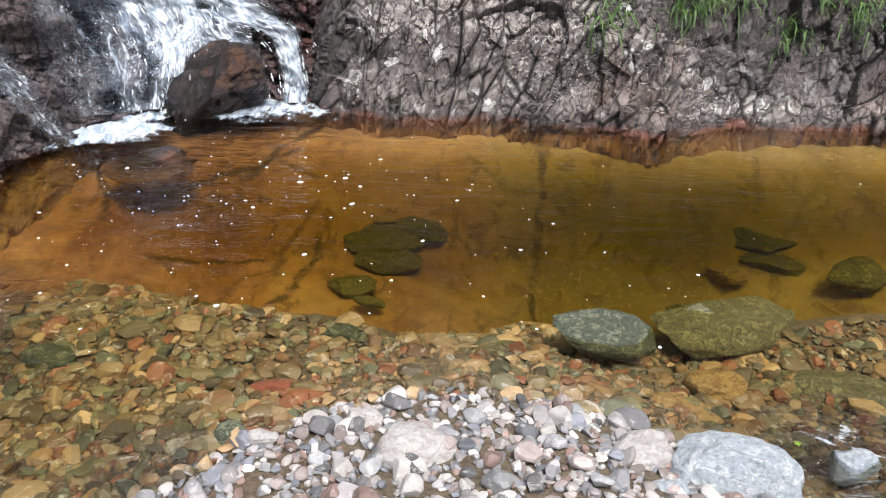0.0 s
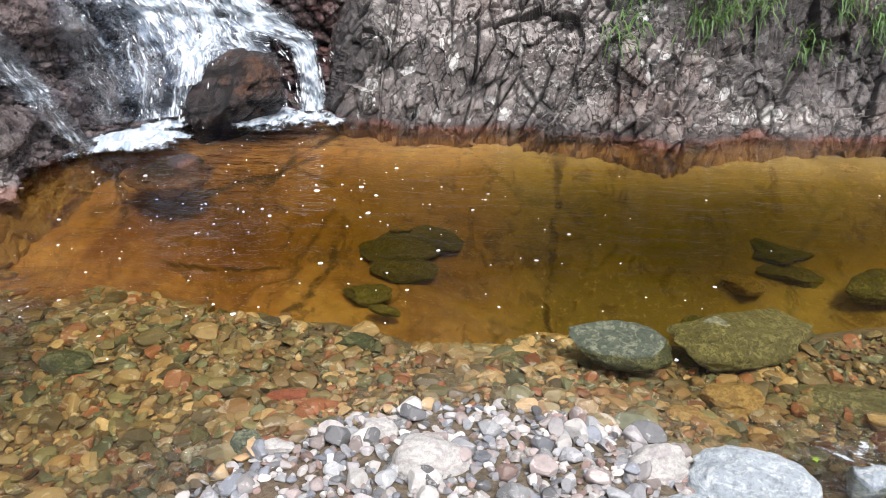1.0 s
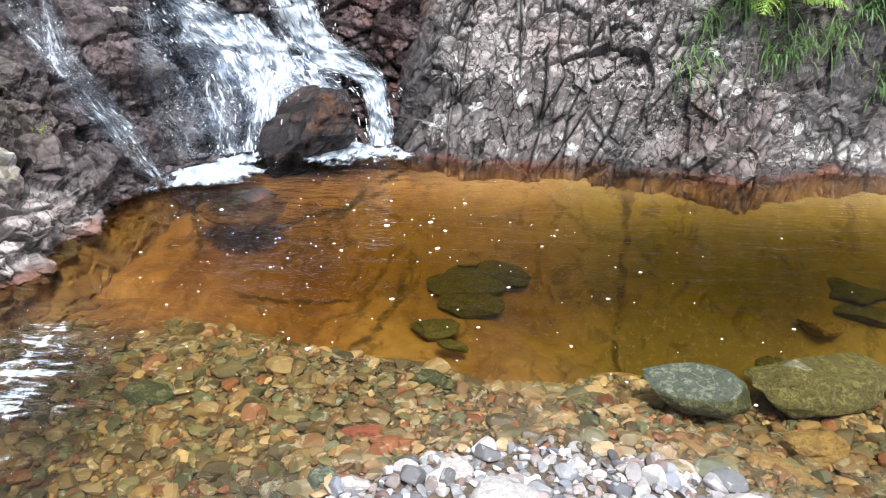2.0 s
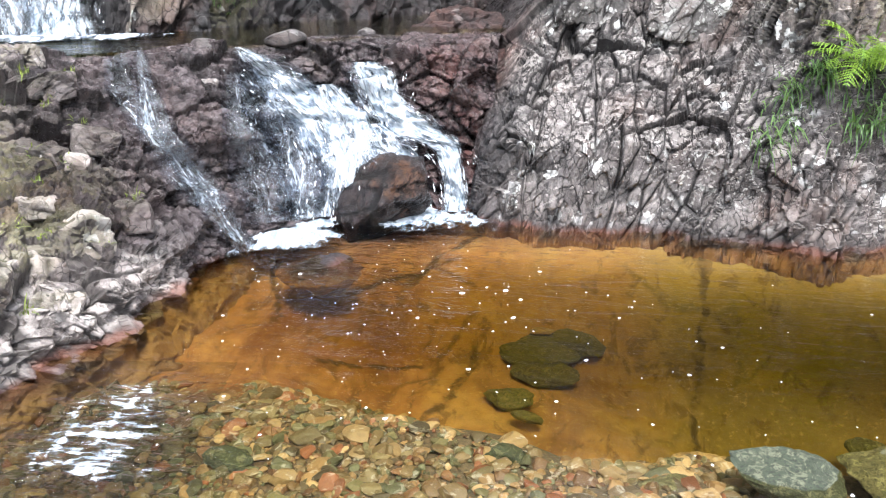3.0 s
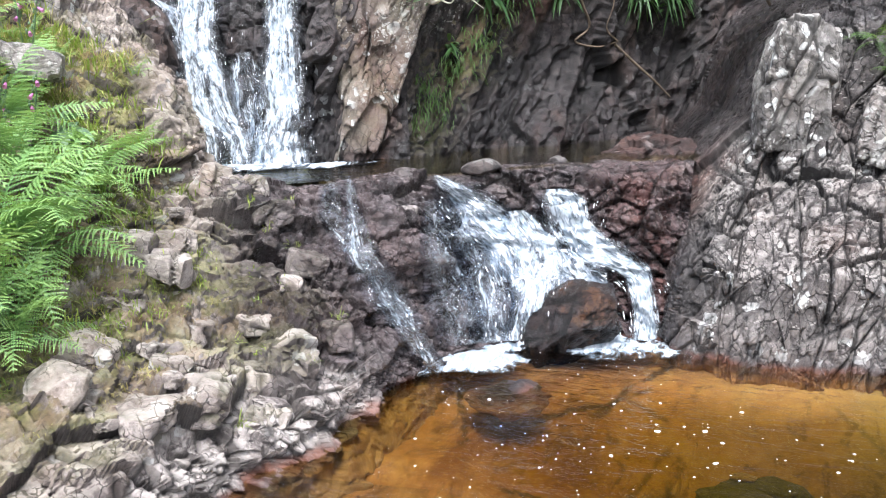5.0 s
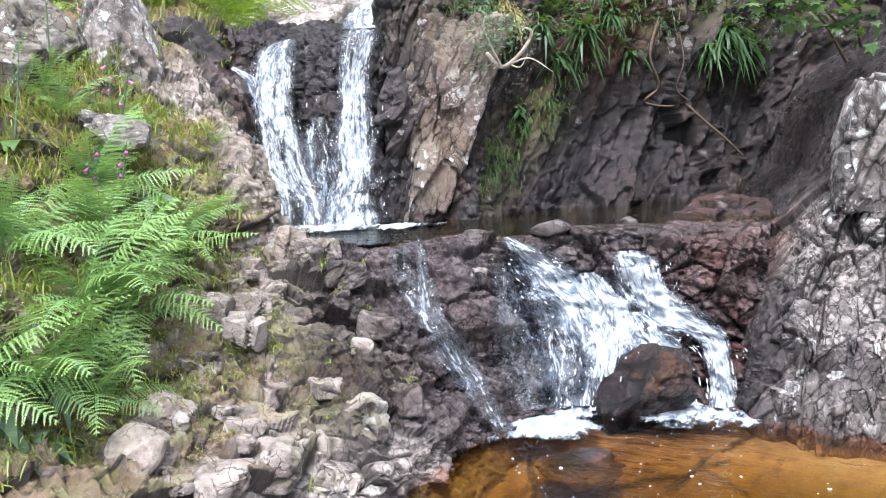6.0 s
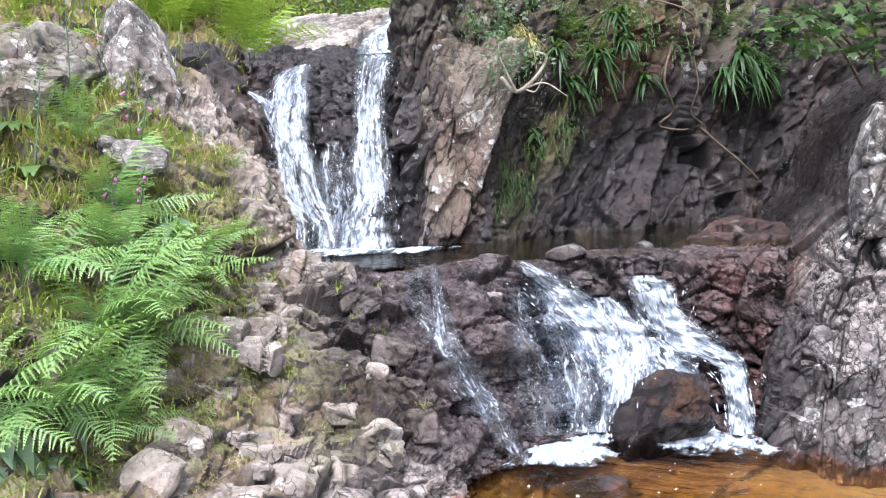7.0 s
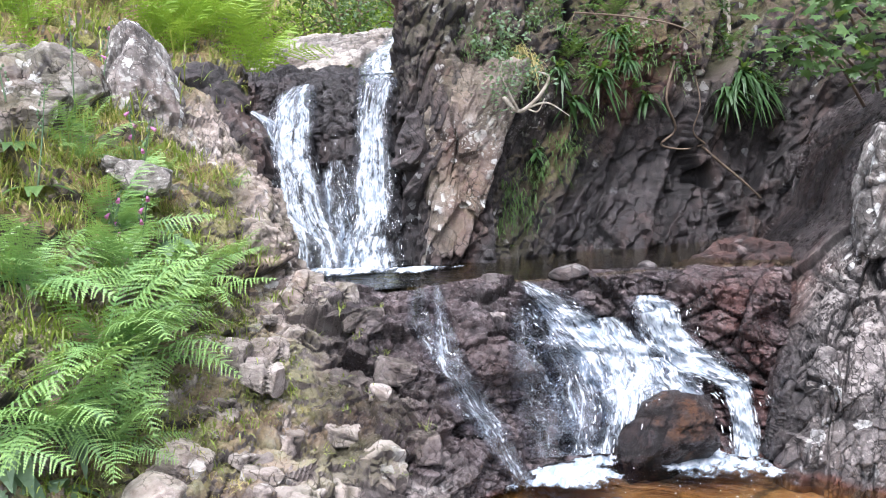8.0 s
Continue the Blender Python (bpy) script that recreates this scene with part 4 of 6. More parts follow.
crag_block("bank_rock", up(-1.16, 4.52, 1.42), (0.27, 0.24, 0.27), BANK_ROCK, 39, "brown mossy block beside the upper waterfall", (0, -8, 28), moss=0.35, coarse=0.03)
crag_block("bank_rock", up(-0.98, 4.50, 1.12), (0.17, 0.16, 0.24), BANK_ROCK, 40, "brown block at the edge of the upper pool", (0, 5, 28), moss=0.2, wet=0.2, coarse=0.03)
crag_block("bank_rock", up(-1.66, 4.16, 1.66), (0.22, 0.15, 0.11), LICHEN_ROCK, 41, "pale flat rock lying in the grass", (0, 12, 20), coarse=0.02)
crag_block("bank_rock", (-3.44, 2.78, 1.66), (0.20, 0.12, 0.09), LICHEN_ROCK, 43, "pale flat rock lying in the grass", (0, 14, 40), coarse=0.015, square=True)
crag_block("bank_rock", (-3.98, 2.58, 1.98), (0.26, 0.20, 0.22), LICHEN_ROCK, 44, "grey rounded rock on the mossy bank", (0, 10, 30), moss=0.2, coarse=0.03)
crag_block("bank_rock", (-4.22, 3.00, 2.12), (0.26, 0.22, 0.30), LICHEN_ROCK, 45, "grey rock crusted with lichen on the bank", (0, -6, 30), moss=0.15, coarse=0.03)
for place, size, seed in (((-2.85, 2.64, 0.82), (0.15, 0.12, 0.12), 46), ((-2.74, 2.52, 0.62), (0.14, 0.11, 0.10), 47), ((-2.88, 2.36, 0.52), (0.15, 0.10, 0.10), 48), ((-2.62, 2.66, 0.74), (0.13, 0.10, 0.09), 49)):
    crag_block("bank_rock", place, size, BANK_ROCK, seed, "pale squared rock block bedded in the bank", (0, 10, 25), 0.0, 0.1, 0.0, 0.015, "rock", 6, 0.62, True, 4, "rocks of the bank")

# blocks standing out of the stepped bank
BLOCKS = [(-2.88, 2.68, 0.12, 0.10, 0.10), (-2.74, 2.84, 0.12, 0.10, 0.08), (-2.60, 2.98, 0.13, 0.11, 0.09), (-2.98, 3.12, 0.13, 0.11, 0.13), (-2.80, 3.08, 0.11, 0.09, 0.08),
          (-2.50, 2.62, 0.11, 0.09, 0.07), (-2.70, 2.45, 0.13, 0.10, 0.08), (-2.44, 3.08, 0.15, 0.12, 0.08), (-2.42, 2.38, 0.11, 0.08, 0.07), (-2.62, 2.15, 0.12, 0.09, 0.07),
          (-2.24, 2.60, 0.13, 0.10, 0.10), (-2.14, 2.85, 0.14, 0.11, 0.11), (-2.55, 3.35, 0.13, 0.10, 0.08), (-2.75, 3.42, 0.14, 0.11, 0.10), (-2.32, 3.30, 0.12, 0.10, 0.07),
          (-2.22, 2.30, 0.13, 0.11, 0.10), (-2.10, 2.52, 0.12, 0.09, 0.10), (-2.28, 2.05, 0.13, 0.10, 0.09), (-2.06, 3.10, 0.11, 0.10, 0.09), (-2.50, 1.90, 0.12, 0.10, 0.07),
          (-2.95, 3.38, 0.14, 0.12, 0.15), (-3.12, 3.30, 0.12, 0.10, 0.13), (-2.34, 2.84, 0.10, 0.08, 0.07), (-2.62, 2.72, 0.10, 0.08, 0.07)]
for k, (x, y, a, b, c) in enumerate(BLOCKS):
    at, n = drop(BANK, x, y)
    wet = 0.8 if y > 3.0 and x > -2.7 else 0.0
    crag_block("bank_rock", (at.x, at.y, at.z - c * 0.5), (a, b, c), BANK_ROCK, 60 + k, "dark wet rock block bedded in the bank" if wet else "angular pale pinkish rock block bedded in the bank", (rng.uniform(-10, 10), rng.uniform(4, 20), rng.uniform(5, 50)), wet, 0.2, 0.0, 0.022, "rock", 6, 0.62, True, 4, "rocks of the bank")
crag_block("rock_rib", up(0.27, 4.36, 0.68), (0.075, 0.09, 0.17), BANK_ROCK, 88, "narrow pale rock rib beside the cascade", (5, 12, 28), 0.2, coarse=0.025, cuts=6, square=True, level=4)
for k in range(26):
    y = rng.uniform(1.9, 3.2)
    x = rng.uniform(-2.95, -2.12)
    s = rng.uniform(0.022, 0.055)
    at, n = drop(BANK, x, y)
    crag_block("bank_rock", (at.x, at.y, at.z - s * 0.35), (s * 1.3, s, s * 0.8), BANK_ROCK, 190 + k % 9, "small angular pinkish rock on the bank", (rng.uniform(-15, 15), rng.uniform(-5, 20), rng.uniform(0, 90)), 0.0, 0.1, 0.0, 0.012, "rock", 6, 0.62, True, 3, "small rocks of the bank")
# stones on the rim of the upper pool
for u, v, s in ((0.32, 4.60, 0.07), (0.78, 4.66, 0.11), (1.3, 4.85, 0.06)):
    x, y, z = up(u, v, 0.95)
    rock("rim_stone", (x, y, 0.955), (s * 1.3, s, s * 0.6), ROCK, int(130 + u * 20), "wet grey stone on the rim of the upper pool", "stone", (0, 0, u * 90), 9, 0.55, 0.06, 3, "rim stones", wet=0.5, smooth=False)

# ---- stones one can pick out at the water's edge ----
STONES = [
    ("cobble", (0.56, 2.12, -0.02), (0.175, 0.10, 0.072), "GREEN_STONE", "rounded green-grey cobble standing out of the water", 3),
    ("boulder", (1.05, 2.30, -0.10), (0.31, 0.16, 0.10), "OLIVE_STONE", "olive rounded boulder just under the water", 4),
    ("flat_stone", (0.29, 1.90, -0.12), (0.21, 0.14, 0.05), "OLIVE_STONE", "broad flat olive stone under shallow water", 5),
    ("slab_stone", (0.22, 2.09, -0.09), (0.10, 0.06, 0.035), "OLIVE_STONE", "flat brown-green slab under the water", 6),
    ("stone", (0.06, 1.94, -0.09), (0.05, 0.04, 0.03), "OCHRE_STONE", "pale yellow stone under the water", 7),
    ("red_stone", (-0.45, 1.87, -0.09), (0.085, 0.04, 0.035), "RED_STONE", "flat brick-red stone under the water", 8),
    ("red_stone", (0.28, 1.71, -0.05), (0.06, 0.022, 0.02), "RED_STONE", "thin dark red stone at the water's edge", 9),
    ("angular_rock", (-0.05, 1.46, 0.05), (0.125, 0.08, 0.075), "WHITE_STONE", "angular white and grey rock on the shingle", 10),
    ("white_stone", (-0.17, 1.62, 0.02), (0.062, 0.04, 0.035), "WHITE_STONE", "pale chalky stone on the shingle", 11),
    ("white_stone", (0.54, 1.50, 0.03), (0.085, 0.068, 0.062), "WHITE_STONE", "oval white stone at the water's edge", 12),
    ("pale_boulder", (0.75, 1.43, 0.03), (0.165, 0.115, 0.095), "PALE_STONE", "large smooth pale blue-grey boulder on the shingle", 13),
    ("white_stone", (0.41, 1.43, 0.035), (0.035, 0.05, 0.03), "WHITE_STONE", "small smooth white stone on the shingle", 14),
    ("grey_stone", (0.42, 1.64, -0.01), (0.058, 0.042, 0.032), "PALE_STONE", "blue-grey stone capped with pale rock at the edge", 15),
    ("grey_stone", (1.10, 1.54, -0.02), (0.075, 0.06, 0.045), "PALE_STONE", "speckled grey stone standing in the shallows", 16),
    ("ochre_stone", (0.90, 1.98, -0.11), (0.10, 0.065, 0.04), "OCHRE_STONE", "bright ochre stone under the water", 17),
    ("sunken_stone", (-0.235, 3.46, -0.385), (0.21, 0.14, 0.06), "SUNKEN_STONE", "dark green stone deep in the pool", 18),
    ("sunken_stone", (-0.045, 3.52, -0.36), (0.15, 0.12, 0.06), "SUNKEN_STONE", "dark green stone deep in the pool", 42),
    ("sunken_stone", (-0.20, 3.30, -0.42), (0.17, 0.10, 0.05), "SUNKEN_STONE", "olive stone deep in the pool", 43),
    ("sunken_slab", (-0.225, 3.54, -0.325), (0.07, 0.04, 0.018), "OCHRE_STONE", "small yellow slab resting on a sunken stone", 44),
    ("sunken_stone", (-0.35, 3.05, -0.42), (0.12, 0.08, 0.045), "SUNKEN_STONE", "mossy green stone in the pool", 19),
    ("sunken_stone", (-0.26, 2.88, -0.40), (0.07, 0.035, 0.03), "SUNKEN_STONE", "small dark stone in the pool", 54),
    ("sunken_slab", (1.66, 3.72, -0.42), (0.30, 0.26, 0.09), "SUNKEN_STONE", "large olive slab deep in the pool", 20),
    ("sunken_slab", (1.76, 3.50, -0.48), (0.22, 0.13, 0.06), "SUNKEN_STONE", "olive slab deep in the pool", 47),
    ("sunken_slab", (1.95, 3.93, -0.26), (0.15, 0.08, 0.05), "OCHRE_STONE", "yellow slab sunk in the pool", 21),
    ("sunken_slab", (2.18, 3.72, -0.36), (0.20, 0.14, 0.07), "OCHRE_STONE", "brown slab sunk in the pool", 22),
    ("sunken_slab", (2.24, 3.92, -0.27), (0.20, 0.14, 0.08), "OLIVE_STONE", "grey-green slab sunk in the pool", 45),
    ("sunken_slab", (2.12, 3.98, -0.12), (0.09, 0.06, 0.05), "OCHRE_STONE", "small yellow stone at the cliff's foot", 46),
    ("sunken_stone", (1.30, 3.72, -0.42), (0.10, 0.07, 0.04), "OCHRE_STONE", "brown stone deep in the pool", 48),
    ("sunken_stone", (1.48, 3.40, -0.50), (0.12, 0.08, 0.05), "OCHRE_STONE", "brown stone deep in the pool", 49),
    ("sunken_stone", (1.20, 3.12, -0.58), (0.10, 0.07, 0.05), "OLIVE_STONE", "olive stone deep in the pool", 50),
    ("sunken_stone", (2.05, 3.28, -0.42), (0.18, 0.12, 0.08), "OLIVE_STONE", "olive stone deep in the pool", 52),
    ("green_stone", (-0.31, 2.20, -0.11), (0.09, 0.055, 0.04), "GREEN_STONE", "green oval stone under the water", 23),
    ("green_stone", (-1.21, 2.06, -0.12), (0.10, 0.05, 0.035), "GREEN_STONE", "grey-green flat oval stone under the water", 24),
    ("flat_stone", (1.25, 1.96, -0.14), (0.26, 0.12, 0.06), "OLIVE_STONE", "broad dark slab under shallow water", 25),
    ("flat_stone", (0.56, 1.74, -0.07), (0.13, 0.06, 0.03), "OLIVE_STONE", "flat grey-brown slab at the edge", 26),
    ("flat_stone", (0.76, 1.84, -0.10), (0.12, 0.07, 0.04), "OCHRE_STONE", "flat brown stone under the water", 27),
    ("green_stone", (0.38, 1.79, -0.06), (0.06, 0.035, 0.028), "GREEN_STONE", "pale green stone at the water's edge", 28),
    ("grey_stone", (0.10, 1.62, -0.01), (0.055, 0.03, 0.025), "GREEN_STONE", "smooth slate-grey stone at the edge", 29),
    ("white_stone", (0.20, 1.46, 0.03), (0.045, 0.035, 0.03), "WHITE_STONE", "round white pebble on the shingle", 30),
    ("white_stone", (0.58, 1.37, 0.03), (0.07, 0.045, 0.04), "PALE_STONE", "grey stone wedged by the pale boulder", 31),
    ("grey_stone", (-0.50, 1.58, 0.0), (0.05, 0.04, 0.03), "GREEN_STONE", "dark wet stone at the shingle's edge", 32),
    ("white_stone", (-0.42, 1.55, 0.02), (0.045, 0.025, 0.02), "WHITE_STONE", "cream oval pebble on the shingle", 33),
    ("red_stone", (0.19, 1.53, 0.01), (0.05, 0.035, 0.02), "OCHRE_STONE", "rusty stone on the shingle", 34),
    ("flat_stone", (0.12, 2.22, -0.16), (0.14, 0.07, 0.04), "OCHRE_STONE", "flat orange slab on the edge of the deep", 35),
    ("flat_stone", (0.42, 2.38, -0.22), (0.16, 0.08, 0.05), "OCHRE_STONE", "yellow slab on the edge of the deep", 36),
    ("sunken_stone", (1.42, 2.30, -0.16), (0.14, 0.09, 0.07), "OLIVE_STONE", "brown-green stone under the water", 37),
    ("sunken_stone", (1.62, 2.15, -0.16), (0.13, 0.09, 0.06), "GREEN_STONE", "grey-green stone under the water", 38),
    ("flat_stone", (-0.52, 2.33, -0.14), (0.12, 0.06, 0.03), "OCHRE_STONE", "pale yellow slab under the water", 39),
    ("green_stone", (-0.95, 2.28, -0.14), (0.10, 0.06, 0.04), "GREEN_STONE", "green stone under the water", 40),
]
for name, at, size, tone, label, seed in STONES:
    soft = 3 if "boulder" in name or "cobble" in name or name == "white_stone" else 8
    rock(name, at, size, STONE_TONES[tone], 200 + seed, label, "stone", (rng.uniform(-6, 6), rng.uniform(-6, 6), rng.uniform(-18, 18)), soft + 3, 0.58, 0.10, 5, "stones at the pool's edge")


# ---- shingle and gravel ----
def scatter(count, low, high, size, test):
    out = []
    while len(out) < count:
        x, y = rng.uniform(low[0], high[0]), rng.uniform(low[1], high[1])
        z = float(bed_height(np.array(x), np.array(y)))
        if test(x, y, z):
            out.append((x, y, z, rng.uniform(*size) * rng.uniform(0.7, 1.2)))
    return out


def heap(name, spots, material, label, category, level=1, flat=(0.30, 0.65)):
    """Many loose stones as one mesh."""
    shapes = [stone_shape(level, 300 + k, 12, 0.42, 0.07) for k in range(12)]
    verts, faces, base = [], [], 0
    for k, (x, y, z, s) in enumerate(spots):
        p, f = shapes[k % 12]
        turn = np.array(Euler((rng.normal(0, 0.22), rng.normal(0, 0.22), rng.uniform(0, 6.3))).to_matrix())
        c = rng.uniform(*flat)
        q = (p * (s, s * rng.uniform(0.6, 0.95), s * c)) @ turn.T + (x, y, z + s * c * 0.35)
        verts.append(q)
        faces.append(f + base)
        base += len(p)
    me = mesh_of(name, np.concatenate(verts), np.concatenate(faces), material, False)
    return tagged(new(name, me), label, category, kind="stuff")


left_part = lambda x, y, z: z < -0.005 and y < 2.38 + 0.10 * math.sin(5 * x) - 0.10 * (x > -0.2) + 0.34 * (x < -0.65)
heap("bed_gravel", scatter(11500, (-2.1, 0.95), (2.2, 2.85), (0.008, 0.024), left_part), GRAVEL, "wet brown, red and green gravel under shallow water", "gravel")
heap("bed_gravel", scatter(2300, (-2.1, 1.2), (2.2, 2.85), (0.022, 0.046), left_part), GRAVEL, "larger brown and green stones among the gravel", "gravel", 2, (0.35, 0.6))
heap("shingle", scatter(2800, (-1.2, 0.8), (1.4, 1.9), (0.010, 0.024), lambda x, y, z: z > -0.015), SHINGLE, "dry pale pebbles of the shingle bank", "shingle", 2)

PEBBLES = [stone_mesh("cobble", 3, 400 + k, BED_STONE, 12, 0.48, 0.06, False) for k in range(8)]
DRY_PEBBLES = [stone_mesh("pebble", 3, 420 + k, DRY_STONE, 11, 0.5, 0.06, False) for k in range(8)]
for k, (x, y, z, s) in enumerate(scatter(190, (-1.9, 1.25), (1.9, 2.65), (0.032, 0.065), left_part)):
    ob = new("cobble", PEBBLES[k % 8])
    ob.matrix_basis = sized(pose(x, y, z + s * 0.2, rng.uniform(-12, 12), rng.uniform(-12, 12), rng.uniform(-35, 35)), (s, s * 0.65, s * rng.uniform(0.3, 0.5)))
    tagged(ob, "flat river cobble lying under shallow water", "cobble", "cobbles of the shallows")
for k, (x, y, z, s) in enumerate(scatter(120, (-0.75, 1.2), (1.05, 1.75), (0.022, 0.045), lambda x, y, z: z > -0.01)):
    ob = new("pebble", DRY_PEBBLES[k % 8])
    ob.matrix_basis = sized(pose(x, y, z + s * 0.35, rng.uniform(-20, 20), rng.uniform(-20, 20), rng.uniform(0, 180)), (s, s * 0.75, s * rng.uniform(0.5, 0.75)))
    tagged(ob, "pale dry pebble on the shingle bank", "pebble", "pebbles of the shingle")


# ---- falling water ----
def ribbon(name, line, rows, cols, material, parent, tree=None, gap=0.03, bulge=0.05, density=1.0, label="", seed=0, free=0.0, back=None):
    """A sheet of running water. line: u, v, z in the upper glen's axes and half its width; tree: the rock it runs over."""
    c = spline(line, rows)
    s = np.linspace(-1, 1, cols)
    U = c[:, 0:1] + c[:, 3:4] * s[None]
    U = U + c[:, 3:4] * (0.06 * np.sin(np.linspace(0, 9, rows) + seed) + 0.045 * np.sin(np.linspace(0, 23, rows) + 2 * seed))[:, None]
    V, Z = np.broadcast_to(c[:, 1:2], U.shape).copy(), np.broadcast_to(c[:, 2:3], U.shape).copy()
    g = np.stack(up(U, V, Z), 2)
    if tree:
        far = np.empty(U.shape)
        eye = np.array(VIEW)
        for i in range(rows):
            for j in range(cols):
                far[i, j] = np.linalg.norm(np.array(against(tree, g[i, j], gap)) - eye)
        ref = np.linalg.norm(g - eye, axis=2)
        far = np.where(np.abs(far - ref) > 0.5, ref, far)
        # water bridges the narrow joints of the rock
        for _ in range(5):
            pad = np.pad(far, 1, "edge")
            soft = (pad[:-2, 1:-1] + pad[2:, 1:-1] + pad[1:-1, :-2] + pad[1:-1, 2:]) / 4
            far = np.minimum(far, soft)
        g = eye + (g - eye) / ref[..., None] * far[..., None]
    ripple = rough_noise(np.stack([U * 22, V * 3, Z * 7], 2).reshape(-1, 3), 3, seed).reshape(U.shape)
    out = np.array(up(0, -1, 0)) - np.array(up(0, 0, 0))
    g = g + out * (bulge * (1 - s[None] ** 2) + 0.02 * ripple)[..., None]
    run = np.concatenate([[0], np.cumsum(np.linalg.norm(np.diff(g[:, cols // 2], axis=0), axis=1))])
    uv = np.stack([np.broadcast_to(s[None] * np.mean(c[:, 3]) + seed * 3.1, U.shape), np.broadcast_to(run[:, None], U.shape)], 2)
    ragged = 0.35 * rough_noise(np.stack([s[None] * 3 + 0 * U, 0 * U, run[:, None] * 5 + 0 * U], 2).reshape(-1, 3), 3, seed + 9).reshape(U.shape)
    ends = smooth_step(run, 0.0, 0.10)[:, None]
    body = np.clip((1 - np.abs(s[None])) * 1.9 + ragged * (1.6 - ends) - 0.45 * (1 - ends), 0, 1) * density
    ob = sheet_object(name, g, material, {"body": body}, smooth=True, parent=parent, uv=uv)
    return tagged(ob, label)


cascade = empty("cascade", pose(0, 0, 0), "white cascade pouring over dark rock into the pool", "waterfall")
ribbon("stream", [(0.50, 4.65, 0.93, 0.05), (0.68, 4.54, 0.80, 0.12), (0.84, 4.43, 0.64, 0.20), (0.95, 4.32, 0.47, 0.19), (0.97, 4.21, 0.31, 0.11), (0.90, 4.10, 0.06, 0.11)], 90, 30, CASCADE_WATER, cascade, STEP, 0.025, 0.012, 0.74, seed=1)
ribbon("stream", [(1.25, 4.70, 0.80, 0.11), (1.27, 4.65, 0.74, 0.17), (1.31, 4.60, 0.64, 0.18), (1.37, 4.52, 0.52, 0.20), (1.45, 4.45, 0.43, 0.22), (1.56, 4.36, 0.37, 0.16), (1.63, 4.28, 0.30, 0.11), (1.65, 4.22, 0.16, 0.10), (1.64, 4.16, -0.02, 0.13)], 110, 34, CASCADE_WATER, cascade, STEP, 0.03, 0.02, 1.0, seed=2)
ribbon("stream", [(0.98, 4.58, 0.70, 0.10), (1.06, 4.45, 0.55, 0.19), (1.08, 4.35, 0.40, 0.20), (1.00, 4.22, 0.18, 0.13)], 60, 28, CASCADE_WATER, cascade, STEP, 0.03, 0.02, 0.9, seed=3)
ribbon("stream", [(1.22, 4.46, 0.48, 0.14), (1.30, 4.38, 0.34, 0.19), (1.34, 4.28, 0.12, 0.18), (1.36, 4.2, 0.0, 0.16)], 50, 24, CASCADE_WATER, cascade, STEP, 0.025, 0.02, 1.0, seed=15)
ribbon("film", [(0.60, 4.62, 0.88, 0.14), (0.78, 4.45, 0.62, 0.27), (0.86, 4.30, 0.40, 0.27), (0.84, 4.12, 0.05, 0.22)], 90, 34, CASCADE_WATER, cascade, STEP, 0.02, 0.0, 0.5, "thin broken water over dark rock", 14)
ribbon("film", [(0.48, 4.50, 0.81, 0.06), (0.49, 4.37, 0.51, 0.125), (0.54, 4.23, 0.29, 0.167), (0.60, 4.10, 0.05, 0.16)], 80, 26, FILM_WATER, cascade, STEP, 0.02, 0.0, 0.55, "thin threads of water over wet rock", 4)
ribbon("film", [(0.66, 4.56, 0.80, 0.10), (0.72, 4.40, 0.50, 0.15), (0.74, 4.25, 0.30, 0.15), (0.76, 4.10, 0.05, 0.10)], 80, 26, FILM_WATER, cascade, STEP, 0.02, 0.0, 0.60, "thin threads of water over wet rock", 5)
rivulet = empty("rivulet", pose(0, 0, 0), "narrow white rivulet running down the wet rock", "waterfall")
ribbon("stream", [(-0.02, 4.45, 0.98, 0.03), (0.01, 4.31, 0.78, 0.05), (0.05, 4.17, 0.59, 0.10), (0.15, 4.03, 0.39, 0.12), (0.24, 3.89, 0.26, 0.10)], 80, 24, FILM_WATER, rivulet, STEP, 0.02, 0.015, 0.62, seed=6)
ribbon("stream", [(0.04, 4.17, 0.59, 0.05), (0.16, 4.03, 0.37, 0.06), (0.27, 3.89, 0.22, 0.075), (0.38, 3.75, 0.04, 0.06)], 70, 20, FILM_WATER, rivulet, STEP, 0.03, 0.015, 0.72, seed=12)
ribbon("film", [(-0.12, 4.45, 0.95, 0.06), (-0.10, 4.31, 0.78, 0.08), (-0.02, 4.17, 0.60, 0.07)], 50, 16, FILM_WATER, rivulet, STEP, 0.02, 0.0, 0.5, "thin threads of water over wet rock", 13)
fall = empty("waterfall", pose(0, 0, 0), "twin white waterfall dropping into the upper pool", "waterfall")
ribbon("stream", [(-0.88, 5.83, 2.27, 0.068), (-0.95, 5.62, 2.13, 0.158), (-0.96, 5.51, 1.82, 0.186), (-0.93, 5.42, 1.48, 0.192), (-0.87, 5.36, 1.19, 0.226), (-0.81, 5.29, 0.84, 0.282)], 110, 30, FALL_WATER, fall, None, 0, 0.04, 1.0, seed=7)
ribbon("stream", [(-0.34, 5.79, 2.31, 0.147), (-0.36, 5.62, 2.22, 0.141), (-0.40, 5.54, 1.91, 0.136), (-0.43, 5.46, 1.51, 0.181), (-0.45, 5.39, 1.23, 0.215), (-0.46, 5.29, 0.84, 0.282)], 110, 30, FALL_WATER, fall, None, 0, 0.04, 1.05, seed=8)
